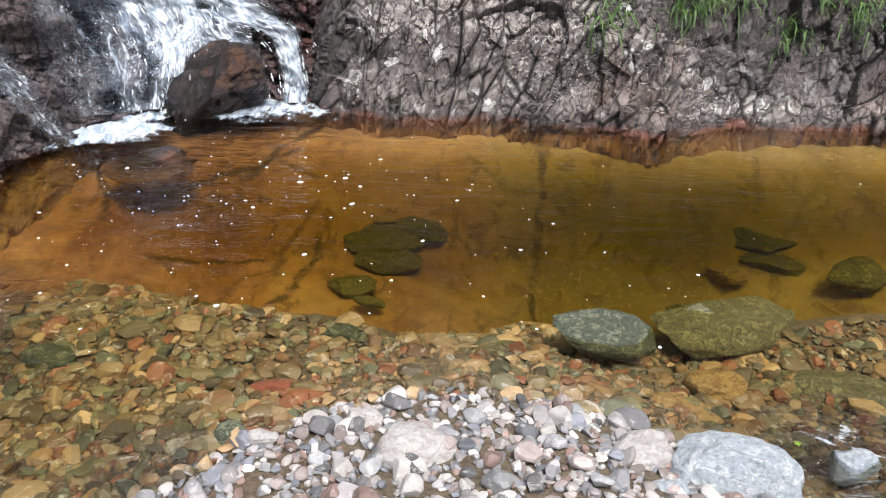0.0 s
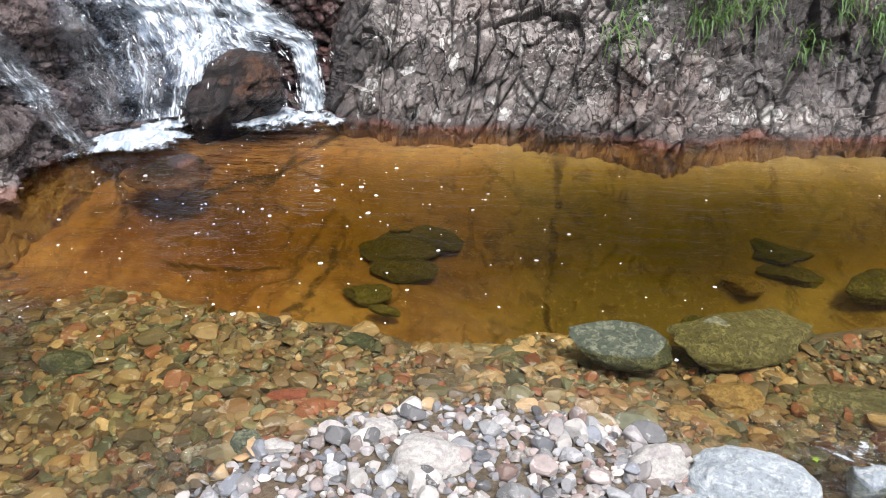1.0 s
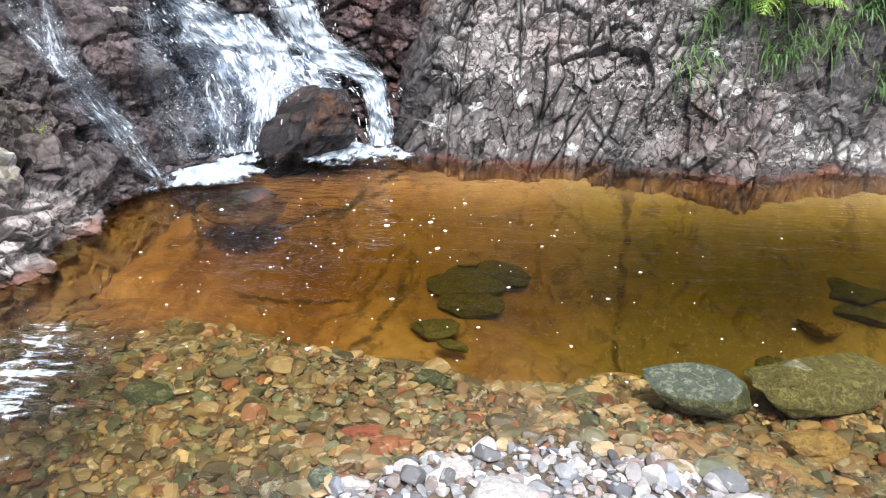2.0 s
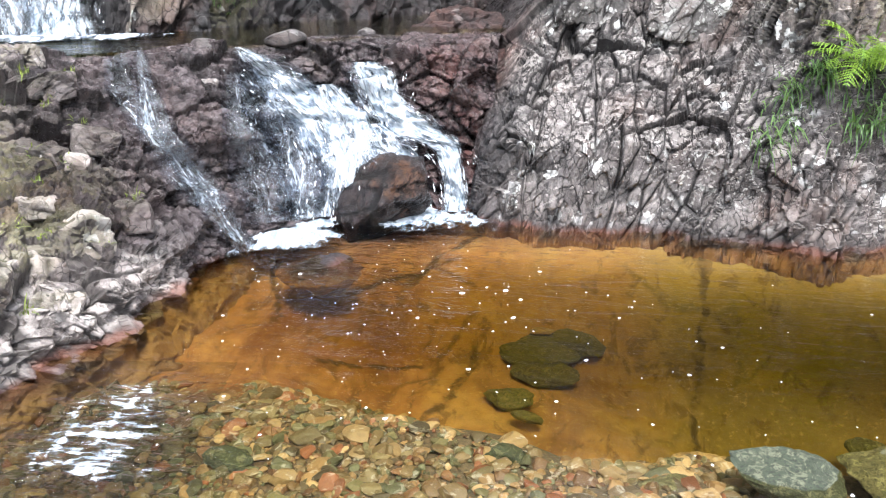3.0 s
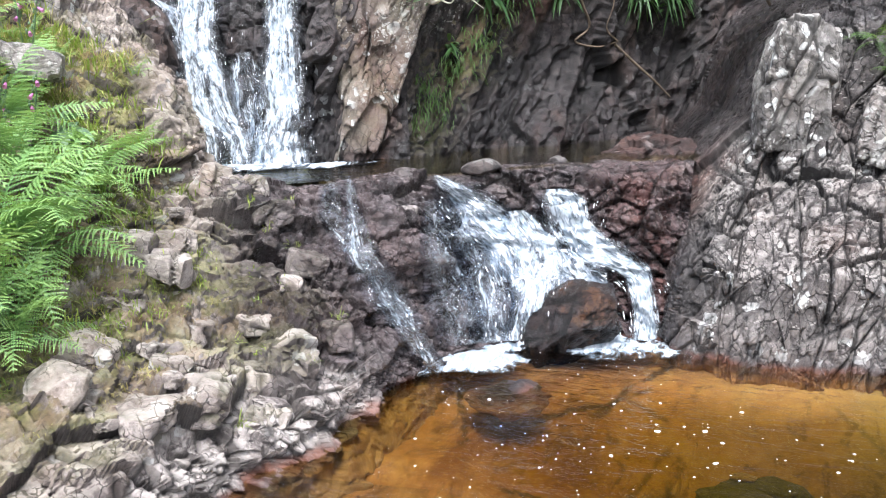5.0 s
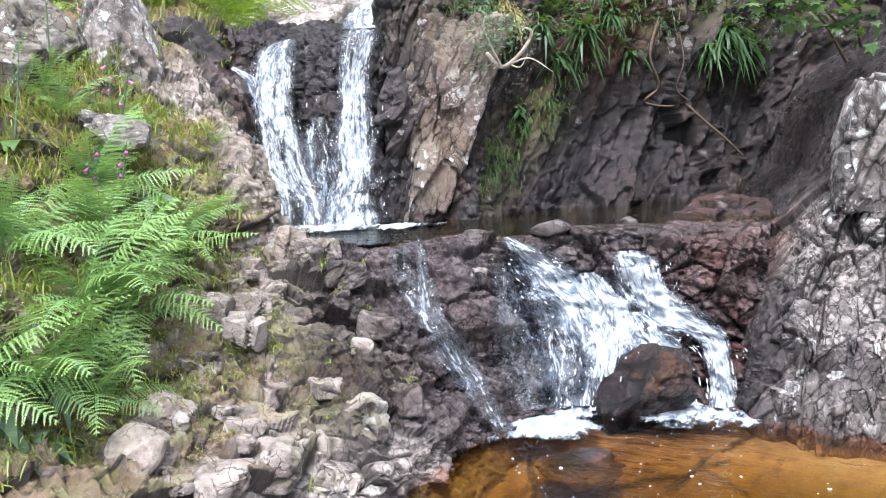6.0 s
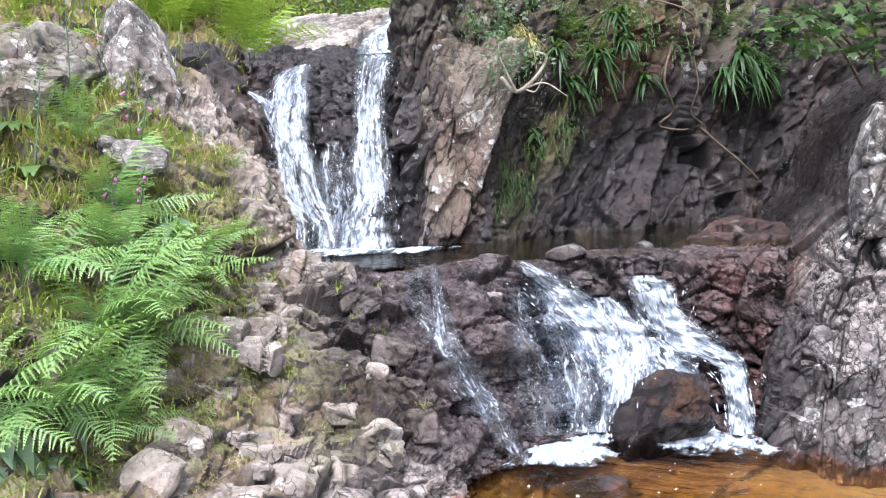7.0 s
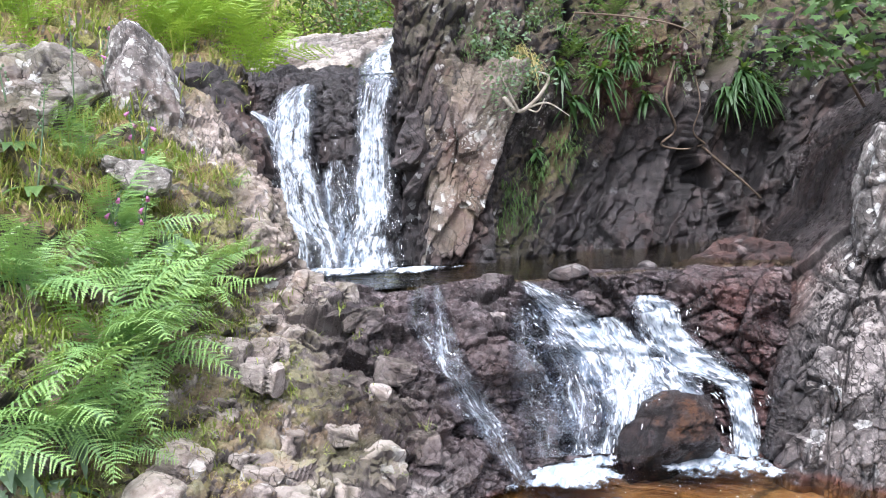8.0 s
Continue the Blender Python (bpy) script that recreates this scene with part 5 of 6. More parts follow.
ribbon("film", [(-0.68, 5.54, 1.70, 0.113), (-0.66, 5.45, 1.36, 0.158), (-0.64, 5.36, 0.87, 0.226)], 70, 24, FILM_WATER, fall, None, 0, 0.0, 0.8, "thin threads of water between the streams", 9)
ribbon("side_stream", [(-1.34, 5.76, 2.13, 0.045), (-1.19, 5.65, 2.04, 0.056), (-1.07, 5.56, 1.93, 0.090), (-0.99, 5.49, 1.70, 0.113)], 50, 16, FILM_WATER, fall, None, 0, 0.02, 0.95, "small side stream joining the fall", 10)
ribbon("head_stream", [(-0.06, 8.36, 3.19, 0.113), (-0.20, 7.23, 2.81, 0.136), (-0.27, 6.44, 2.58, 0.136), (-0.32, 5.99, 2.45, 0.147), (-0.35, 5.71, 2.30, 0.158)], 60, 16, CASCADE_WATER, fall, None, 0, 0.03, 1.0, "white stream running over the slabs", 11)


def foam(name, centre, size, turn, parent, z, seed, density=1.0):
    """A patch of foam on still water, dense in the middle and frayed at its rim."""
    u, v = np.meshgrid(np.linspace(-1, 1, 44), np.linspace(-1, 1, 30))
    r = np.hypot(u, v)
    c, s = math.cos(radians(turn)), math.sin(radians(turn))
    x = centre[0] + c * u * size[0] - s * v * size[1]
    y = centre[1] + s * u * size[0] + c * v * size[1]
    n = rough_noise(np.stack([x * 6, y * 6, 0 * x], 2).reshape(-1, 3), 4, seed).reshape(x.shape)
    body = np.clip((1.0 - r) * 1.5 + 0.6 * n, 0, 1) * density
    h = z + 0.022 * np.clip(body - 0.4, 0, 1) * (1 + rough_noise(np.stack([x * 18, y * 18, 0 * x], 2).reshape(-1, 3), 3, seed + 3).reshape(x.shape))
    uv = np.stack([x, y], 2)
    return sheet_object(name, np.stack([x, y, h], 2), FOAM, {"body": body}, smooth=True, parent=parent, uv=uv)


foam("foam", (-1.74, 3.80), (0.56, 0.32), 38, cascade, 0.008, 1, 1.3)
foam("foam", (-1.50, 4.10), (0.30, 0.18), 38, cascade, 0.012, 2, 1.1)
foam("foam", (-0.92, 4.18), (0.46, 0.27), 18, cascade, 0.010, 3, 1.15)
foam("foam", (-1.10, 4.12), (0.24, 0.12), 25, cascade, 0.014, 6, 0.9)
foam("foam", up(-0.62, 5.22, 0)[:2], (0.62, 0.20), 28, fall, 0.96, 4, 1.1)
foam("foam", up(-0.25, 5.18, 0)[:2], (0.45, 0.16), 28, fall, 0.962, 5, 0.9)


def sky_glint(centre, size, turn, seed, density, label):
    """A thin sheet of white streaks over the shallows: sky glints painted on the water."""
    root = empty("sky_glint", pose(*centre, 0.0), label, "water", "riffles")
    u, v = np.meshgrid(np.linspace(-1, 1, 50), np.linspace(-1, 1, 60))
    c, s = math.cos(radians(turn)), math.sin(radians(turn))
    x, y = c * u * size[0] - s * v * size[1], s * u * size[0] + c * v * size[1]
    n = rough_noise(np.stack([x * 4 + seed, y * 9, 0 * x], 2).reshape(-1, 3), 4, seed).reshape(x.shape)
    body = np.clip((1.0 - np.hypot(u, v)) * 1.4 + 0.5 * n, 0, 1) * density
    ob = sheet_object("glint_layer", np.stack([x, y, 0.008 + 0.006 * n], 2), PAINTED_GLINT, {"body": body}, parent=root, uv=np.stack([u * size[0] + seed, v * size[1]], 2))
    return root


sky_glint((-1.62, 1.90), (0.36, 0.52), 8, 1, 0.9, "white streaks painted as sky glints over the gravel by the bank")
sky_glint((1.12, 1.56), (0.20, 0.20), -25, 2, 0.75, "white streaks painted as sky glints beside the pale boulder")
sky_glint((-0.70, 1.47), (0.16, 0.16), 20, 3, 0.6, "white streaks painted as sky glints at the shingle's edge")


def droplets(name, line, count, parent, spread, seed, size=(0.003, 0.008)):
    """Flying drops and torn threads of water beside a stream."""
    r = np.random.default_rng(seed)
    c = spline(line, 200)
    v0, f0 = BALLS[1]
    verts, faces = [], []
    for k in range(count):
        i = r.integers(5, 198)
        u, v, z, w = c[i]
        side = r.normal(0, 0.75) * w
        way = np.array(up(*c[min(i + 2, 199), :3])) - np.array(up(*c[i - 2, :3]))
        way /= np.linalg.norm(way)
        p = np.array(up(u + side, v - abs(r.normal(0.05, spread)), z + r.normal(0, spread)))
        s = r.uniform(*size)
        q = v0 * s + np.outer(v0 @ way, way) * s * r.uniform(1.5, 7.0)
        verts.append(q + p)
        faces.append(f0 + len(v0) * k)
    return tagged(part(name, mesh_of(name, np.concatenate(verts), np.concatenate(faces), DROPS), parent), kind="stuff")


droplets("spray", [(-0.97, 5.54, 2.10, 0.181), (-0.94, 5.42, 1.48, 0.226), (-0.81, 5.27, 0.88, 0.339)], 60, fall, 0.03, 1, (0.001, 0.0028))
droplets("spray", [(-0.37, 5.56, 2.16, 0.147), (-0.43, 5.45, 1.51, 0.203), (-0.46, 5.27, 0.88, 0.339)], 60, fall, 0.03, 2, (0.001, 0.0028))
droplets("spray", [(1.33, 4.50, 0.80, 0.15), (1.28, 4.36, 0.45, 0.25), (1.57, 4.2, 0.34, 0.15), (1.60, 4.05, 0.02, 0.2)], 170, cascade, 0.03, 3, (0.0012, 0.0035))
droplets("spray", [(0.55, 4.52, 0.88, 0.12), (0.84, 4.32, 0.64, 0.20), (0.95, 4.2, 0.40, 0.18), (0.88, 4.05, 0.04, 0.2)], 150, cascade, 0.03, 4, (0.0012, 0.0035))


def foam_flecks():
    """Small white flecks of foam afloat on the pool."""
    r = np.random.default_rng(5)
    verts, faces, base = [], [], 0
    k = np.arange(9) * 2 * np.pi / 9
    for n in range(170):
        if n < 125:
            x, y = r.normal(-0.85, 0.55), r.normal(2.9, 0.5)
        else:
            x, y = r.normal(0.2, 0.75), r.normal(2.65, 0.5)
        if not (1.8 < y < 4.0 and x > -1.7):
            continue
        s = min(0.011, 0.0025 + r.exponential(0.0022))
        ring = 1 + 0.25 * r.normal(size=9)
        p = np.stack([x + s * ring * np.cos(k), y + s * ring * np.sin(k), 0.004 + 0 * k], 1)
        verts += [p, [(x, y, 0.004 + s * 0.35)]]
        faces += [(base + j, base + (j + 1) % 9, base + 9) for j in range(9)]
        base += 10
    tagged(new("foam_flecks", mesh_of("foam_flecks", np.concatenate(verts), faces, DROPS)), "white flecks of foam drifting on the pool", "foam", kind="stuff")


foam_flecks()


# ---- plants ----
def frond_shape(seed, length=1.0, width=0.185, pairs=22, droop=0.5, lobes=10):
    """A fern frond along +y: an arching stalk with toothed leaflets that shorten to the tip."""
    r = np.random.default_rng(seed)
    def spine(t):
        return np.array([0.03 * math.sin(3 * t + seed), t * (1 - 0.18 * droop * t), 0.42 * t - droop * t**2.2]) * length
    verts, faces, tip = [], [], []
    def tri(*ps, t=0.0):
        k = len(verts)
        verts.extend(ps)
        tip.extend([t] * len(ps))
        faces.append(tuple(range(k, k + len(ps))))
    steps = np.linspace(0, 1, 14)
    for a, b in zip(steps[:-1], steps[1:]):
        p, q = spine(a), spine(b)
        w = 0.006 * length * (1.15 - a)
        tri(p + (-w, 0, 0), p + (w, 0, 0), q + (w, 0, 0), q + (-w, 0, 0), t=0.2)
    for k in range(pairs):
        t = 0.12 + 0.87 * (k + 0.5) / pairs
        long = width * length * math.sin(math.pi * min(0.98, 0.16 + 0.84 * t) ** 1.15) ** 0.8
        ahead = spine(min(1, t + 0.02)) - spine(t - 0.02)
        ahead /= np.linalg.norm(ahead)
        for side in (-1, 1):
            out = np.array([side, 0, 0]) * 0.93 + ahead * (0.36 + r.normal(0, 0.08)) + np.array([0, 0, r.uniform(-0.35, 0.12)])
            out /= np.linalg.norm(out)
            root = spine(t)
            n = max(3, int(lobes * (0.45 + 0.55 * long / (width * length))))
            tooth = 0.44 * length * 0.87 / pairs
            for j in range(n):
                s0, s1 = j / n, (j + 1) / n
                a = root + out * long * s0 - np.array([0, 0, 0.25 * long * s0**2])
                b = root + out * long * s1 - np.array([0, 0, 0.25 * long * s1**2])
                reach = tooth * (1 - 0.7 * s0)
                for flank in (-1, 1):
                    c = (a + b) / 2 + ahead * flank * reach + out * 0.15 * long / n
                    tri(a, b, c, t=t * 0.6 + 0.4 * s0)
    return np.array(verts), faces, np.array(tip)


def frond_mesh(name, seed, material, **shape):
    v, f, tip = frond_shape(seed, **shape)
    return mesh_of(name, v, f, material, False, {"tip": tip})


FRONDS = [frond_mesh("frond", k, FERN, droop=0.30 + 0.12 * k) for k in range(4)]
BRACKEN_FRONDS = [frond_mesh("frond", 10 + k, BRACKEN, droop=0.35 + 0.1 * k, width=0.30, pairs=13, lobes=8) for k in range(3)]
DARK_FRONDS = [frond_mesh("frond", 20 + k, LEAF, droop=0.5 + 0.15 * k, width=0.16, pairs=16, lobes=4) for k in range(2)]


def fern(place, size, count, meshes, label, seed, face=None, wide=(-8, 62), group="ferns"):
    """A crown of fronds round one root. face: the way the bank leans it, degrees."""
    r = np.random.default_rng(seed)
    root = empty("fern", pose(*place), label, "fern", group)
    for k in range(count):
        turn = 360 * k / count + r.uniform(-18, 18)
        if face is not None:
            turn = face + (turn - 180) * 0.62
        s = size * r.uniform(0.62, 1.08)
        part("frond", meshes[k % len(meshes)], root, sized(pose(0, 0, 0, 0, 0, turn) @ pose(0, 0, 0, r.uniform(*wide), 0, 0) @ pose(0, 0, 0, 0, r.uniform(-25, 25), 0), (s, s, s)))
    return root


def on_bank(x, y):
    at, _ = drop(BANK, x, y)
    return (at.x, at.y, at.z - 0.02)


DOWN = -70  # the bank falls towards the pool: degrees from +y for a frond that leans over it
fern(on_bank(-2.98, 2.12), 0.62, 18, FRONDS, "large green fern with arching fronds on the bank", 1, DOWN)
fern(on_bank(-2.88, 1.80), 0.60, 18, FRONDS, "large green fern hanging over the bank's foot", 2, DOWN)
fern(on_bank(-3.14, 2.74), 0.52, 18, FRONDS, "bright green fern beside the pale rocks", 3, DOWN)
fern(on_bank(-3.22, 2.42), 0.55, 16, FRONDS, "green fern among foxgloves on the bank", 4, DOWN)
fern(on_bank(-3.28, 2.02), 0.58, 16, FRONDS, "tall green fern higher on the bank", 5, DOWN)
fern(on_bank(-2.90, 1.48), 0.55, 14, FRONDS, "green fern at the end of the bank", 6, DOWN)
fern(on_bank(-2.80, 1.98), 0.50, 14, FRONDS, "green fern drooping over the bank rocks", 14, DOWN)
fern(on_bank(-2.95, 2.30), 0.52, 15, FRONDS, "green fern drooping over the bank rocks", 15, DOWN)
fern(on_bank(-3.40, 2.60), 0.50, 14, FRONDS, "green fern in the long grass", 16, DOWN)
fern(on_bank(-3.02, 2.45), 0.34, 9, FRONDS, "small fern rooted between rocks", 7, DOWN)
fern(on_bank(-3.10, 3.05), 0.30, 9, FRONDS, "small fern rooted between rocks", 8, DOWN)
fern(on_bank(-3.70, 2.70), 0.40, 10, FRONDS, "fern half hidden in the long grass", 9, DOWN)
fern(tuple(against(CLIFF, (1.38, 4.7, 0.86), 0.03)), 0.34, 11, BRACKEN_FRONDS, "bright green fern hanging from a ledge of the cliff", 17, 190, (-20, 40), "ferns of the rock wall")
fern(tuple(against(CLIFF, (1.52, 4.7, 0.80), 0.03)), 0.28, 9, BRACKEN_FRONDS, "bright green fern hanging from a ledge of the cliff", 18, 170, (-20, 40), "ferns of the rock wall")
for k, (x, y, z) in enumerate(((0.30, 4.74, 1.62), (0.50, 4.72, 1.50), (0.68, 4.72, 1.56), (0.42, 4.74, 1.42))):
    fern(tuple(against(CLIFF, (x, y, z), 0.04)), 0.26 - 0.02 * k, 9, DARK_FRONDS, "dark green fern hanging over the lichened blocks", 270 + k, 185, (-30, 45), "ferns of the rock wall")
for k, (u, v, z) in enumerate(((-0.97, 4.32, 0.97), (-1.10, 4.36, 1.58))):
    fern(up(u, v, z), 0.16, 8, FRONDS, "small fern sprouting from a joint of the blocks", 290 + k, DOWN, (10, 70), "small ferns")
r0 = np.random.default_rng(3)
for k in range(16):
    x, y = r0.uniform(-4.3, -3.35), r0.uniform(1.6, 3.3)
    fern(on_bank(x, y), r0.uniform(0.22, 0.36), 8, FRONDS, "small fern in the grass of the bank", 250 + k, DOWN, (5, 65), "small ferns")
for k in range(26):
    u, v = r0.uniform(-2.6, -1.15), r0.uniform(6.0, 8.6)
    x, y, _ = up(u, v, 0)
    fern(on_bank(x, y), r0.uniform(0.45, 0.75), 7, BRACKEN_FRONDS, "yellow-green bracken on the upper bank", 40 + k, DOWN - 40, (25, 70), "bracken")
for k in range(12):
    x, y = r0.uniform(-6.2, -4.4), r0.uniform(2.5, 5.2)
    fern(on_bank(x, y), r0.uniform(0.35, 0.55), 7, BRACKEN_FRONDS, "yellow-green bracken on the upper bank", 70 + k, DOWN, (25, 70), "bracken")


def tube(points, radii, sides=6):
    """Verts and faces of a round stem through points."""
    pts = spline(points, max(8, 5 * len(points)))
    rad = np.interp(np.linspace(0, 1, len(pts)), np.linspace(0, 1, len(radii)), radii)
    a = np.arange(sides) * 2 * np.pi / sides
    verts = []
    for k, p in enumerate(pts):
        way = pts[min(k + 1, len(pts) - 1)] - pts[max(k - 1, 0)]
        way = way / (np.linalg.norm(way) + 1e-9)
        x = np.cross(way, (0.31, 0.2, 0.93))
        x /= np.linalg.norm(x) + 1e-9
        y = np.cross(way, x)
        verts.append(p + rad[k] * (np.outer(np.cos(a), x) + np.outer(np.sin(a), y)))
    faces = [(k * sides + j, k * sides + (j + 1) % sides, (k + 1) * sides + (j + 1) % sides, (k + 1) * sides + j) for k in range(len(pts) - 1) for j in range(sides)]
    return np.concatenate(verts), faces


def joined(pieces):
    verts, faces, base = [], [], 0
    for v, f in pieces:
        verts.append(np.asarray(v))
        faces += [tuple(np.asarray(q) + base) for q in f]
        base += len(v)
    return np.concatenate(verts), faces


def blade(root, way, length, width, droop, r, steps=4):
    """A strap leaf or grass blade from root, leaning along way."""
    way = np.asarray(way) / np.linalg.norm(way)
    side = np.cross(way, (0, 0, 1.0))
    side = side / (np.linalg.norm(side) + 1e-6)
    t = np.linspace(0, 1, steps)
    p = np.asarray(root) + np.outer(t * length, way) - np.outer(droop * length * t**2, (0, 0, 1.0))
    w = width * np.sin(np.pi * (0.12 + 0.86 * t) ** 0.8)
    v = np.concatenate([p - side * w[:, None], p + side * w[:, None]])
    return v, [(k, k + 1, steps + k + 1, steps + k) for k in range(steps - 1)]


def leaf_clump(name, place, length, width, count, material, label, seed, lean=(0, -0.5, 0.2), droop=0.8, category="plant", group="", kind=""):
    """A tuft of strap leaves hanging out from a root."""
    r = np.random.default_rng(seed)
    pieces = []
    for _ in range(count):
        way = np.asarray(lean) + r.normal(0, 0.55, 3) + (0, 0, 0.25)
        pieces.append(blade(r.normal(0, 0.02, 3), way, length * r.uniform(0.5, 1.1), width * r.uniform(0.7, 1.2), droop * r.uniform(0.6, 1.3), r, 6))
    v, f = joined(pieces)
    ob = new(name, mesh_of(name, v, f, material, False))
    ob.location = place
    return tagged(ob, label, category, group, kind)


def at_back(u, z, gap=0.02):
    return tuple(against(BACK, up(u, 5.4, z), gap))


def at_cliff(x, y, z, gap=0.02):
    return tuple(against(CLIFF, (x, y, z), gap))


OUT = (0.25, -0.5, 0.15)
for k, (u, z, s, n) in enumerate(((1.16, 2.18, 0.26, 46), (1.34, 2.28, 0.24, 40), (0.98, 2.02, 0.22, 34), (2.12, 2.14, 0.30, 80), (2.02, 2.02, 0.28, 60), (2.25, 2.05, 0.26, 50), (0.72, 1.68, 0.14, 26), (1.46, 2.02, 0.20, 30), (0.88, 2.24, 0.22, 34), (1.28, 2.45, 0.22, 34))):
    leaf_clump("hanging_plant", at_back(u, z), s, 0.013, n, DEEP_LEAF, "dark strap-leaved plant hanging from the rock wall", 100 + k, OUT, 0.75, "plant", "plants of the rock wall")
for k, (u, z, s) in enumerate(((0.95, 2.30, 0.30), (1.25, 2.55, 0.32), (1.12, 2.14, 0.24), (0.98, 2.34, 0.2), (1.38, 2.08, 0.18), (2.05, 2.35, 0.24))):
    fern(at_back(u, z), s, 8, DARK_FRONDS, "small green fern growing from the rock wall", 120 + k, -150, (10, 60), "ferns of the rock wall")


for k, (x, y, s) in enumerate(((-2.82, 1.72, 0.24), (-2.88, 1.92, 0.22), (-2.80, 1.55, 0.22), (-3.22, 2.78, 0.16))):
    leaf_clump("broad_leaved_plant", on_bank(x, y), s, 0.034, 14, GREY_LEAF, "broad blue-green leaves drooping under the ferns", 150 + k, (0.6, -0.4, 0.3), 0.9, "plant", "broad-leaved plants")
for k, (u, z, s) in enumerate(((0.62, 2.36, 0.16), (0.55, 2.30, 0.14), (0.70, 2.30, 0.14))):
    leaf_clump("dry_grass_clump", at_back(u, z, 0.05), s, 0.003, 120, STRAW, "straw-brown grass clump on top of the buttress", 160 + k, (0.2, -0.4, 0.2), 1.1, "grass", "dry grass clumps")
# grass, moss tufts and turf
def turf(name, spots, length, width, material, label, seed, lean=(0.3, -0.1, 0.9), droop=0.5):
    r = np.random.default_rng(seed)
    pieces = []
    for p in spots:
        way = np.asarray(lean) + r.normal(0, 0.38, 3)
        pieces.append(blade(np.asarray(p) + r.normal(0, 0.012, 3) * (1, 1, 0.3), way, length * r.uniform(0.4, 1.2), width, droop * r.uniform(0.4, 1.6), r, 4))
    v, f = joined(pieces)
    return tagged(new(name, mesh_of(name, v, f, material, False)), label, "grass", kind="stuff")


def bank_spots(count, low, high, seed, per=7, spread=0.05):
    r = np.random.default_rng(seed)
    out = []
    while len(out) < count:
        x, y = r.uniform(low[0], high[0]), r.uniform(low[1], high[1])
        at, n = drop(BANK, x, y)
        if n.z < 0.35 and r.random() < 0.7:
            continue
        for _ in range(per):
            out.append((at.x + r.normal(0, spread), at.y + r.normal(0, spread), at.z - 0.008))
    return out


turf("grass", bank_spots(9000, (-4.4, 1.2), (-3.0, 3.35), 1), 0.14, 0.0035, GRASS, "rough green grass on the steep bank", 11)
turf("grass", bank_spots(2200, (-4.4, 1.8), (-3.35, 3.45), 2, 22, 0.035), 0.22, 0.0022, STRAW, "straw-coloured dry grass on the bank", 12)
turf("grass", bank_spots(6000, (-3.2, 1.3), (-2.6, 2.9), 3), 0.07, 0.003, GRASS, "short green grass between the bank's rocks", 13)
turf("grass", bank_spots(900, (-3.1, 1.7), (-2.45, 2.9), 4, 30, 0.03), 0.06, 0.002, STRAW, "short dry grass between the bank's rocks", 14)
turf("grass", bank_spots(5200, (-7.5, 1.0), (-4.0, 6.5), 5, 9, 0.10), 0.30, 0.005, GRASS, "long grass on the upper hillside", 15)
spots = []
for x, y, z, n in ((1.02, 4.5, 0.70, 90), (1.15, 4.4, 0.86, 140), (1.30, 4.35, 0.90, 140), (0.98, 4.4, 0.55, 50), (1.25, 4.2, 0.62, 90), (0.92, 4.4, 0.48, 40), (1.9, 4.3, 0.5, 110), (2.3, 4.4, 0.6, 120), (1.45, 4.4, 0.62, 120), (1.62, 4.4, 0.70, 120), (2.1, 4.4, 0.72, 120), (1.75, 4.4, 0.85, 120)):
    c = at_cliff(x, y, z)
    spots += [tuple(np.array(c) + rng.normal(0, 0.05, 3)) for _ in range(n)]
turf("grass", spots, 0.13, 0.004, LEAF, "bright green grass and sedge on the cliff ledges", 16, (0, -0.45, 0.55), 0.8)
spots = []
for u, z, n in ((0.30, 2.42, 160), (0.55, 2.35, 180), (0.75, 2.5, 120), (0.62, 2.12, 120), (0.5, 1.42, 260), (0.75, 1.55, 320), (0.9, 1.72, 220), (0.62, 1.30, 200), (0.45, 1.22, 120), (1.5, 2.3, 90), (1.1, 1.95, 70), (1.7, 2.2, 60)):
    c = at_back(u, z)
    spots += [tuple(np.array(c) + rng.normal(0, 0.07, 3)) for _ in range(n)]
turf("grass", spots, 0.075, 0.003, LEAF, "hanging grass and moss on the rock wall", 17, (0.2, -0.5, 0.2), 0.9)
spots = []
for k in range(26):
    at, n = drop(BANK, -2.05 - rng.random() * 0.9, 2.2 + rng.random() * 1.2)
    spots += [tuple(np.array(at) + rng.normal(0, 0.012, 3)) for _ in range(14)]
turf("grass", spots, 0.07, 0.003, GRASS, "small green tufts in the joints of the bank", 18)


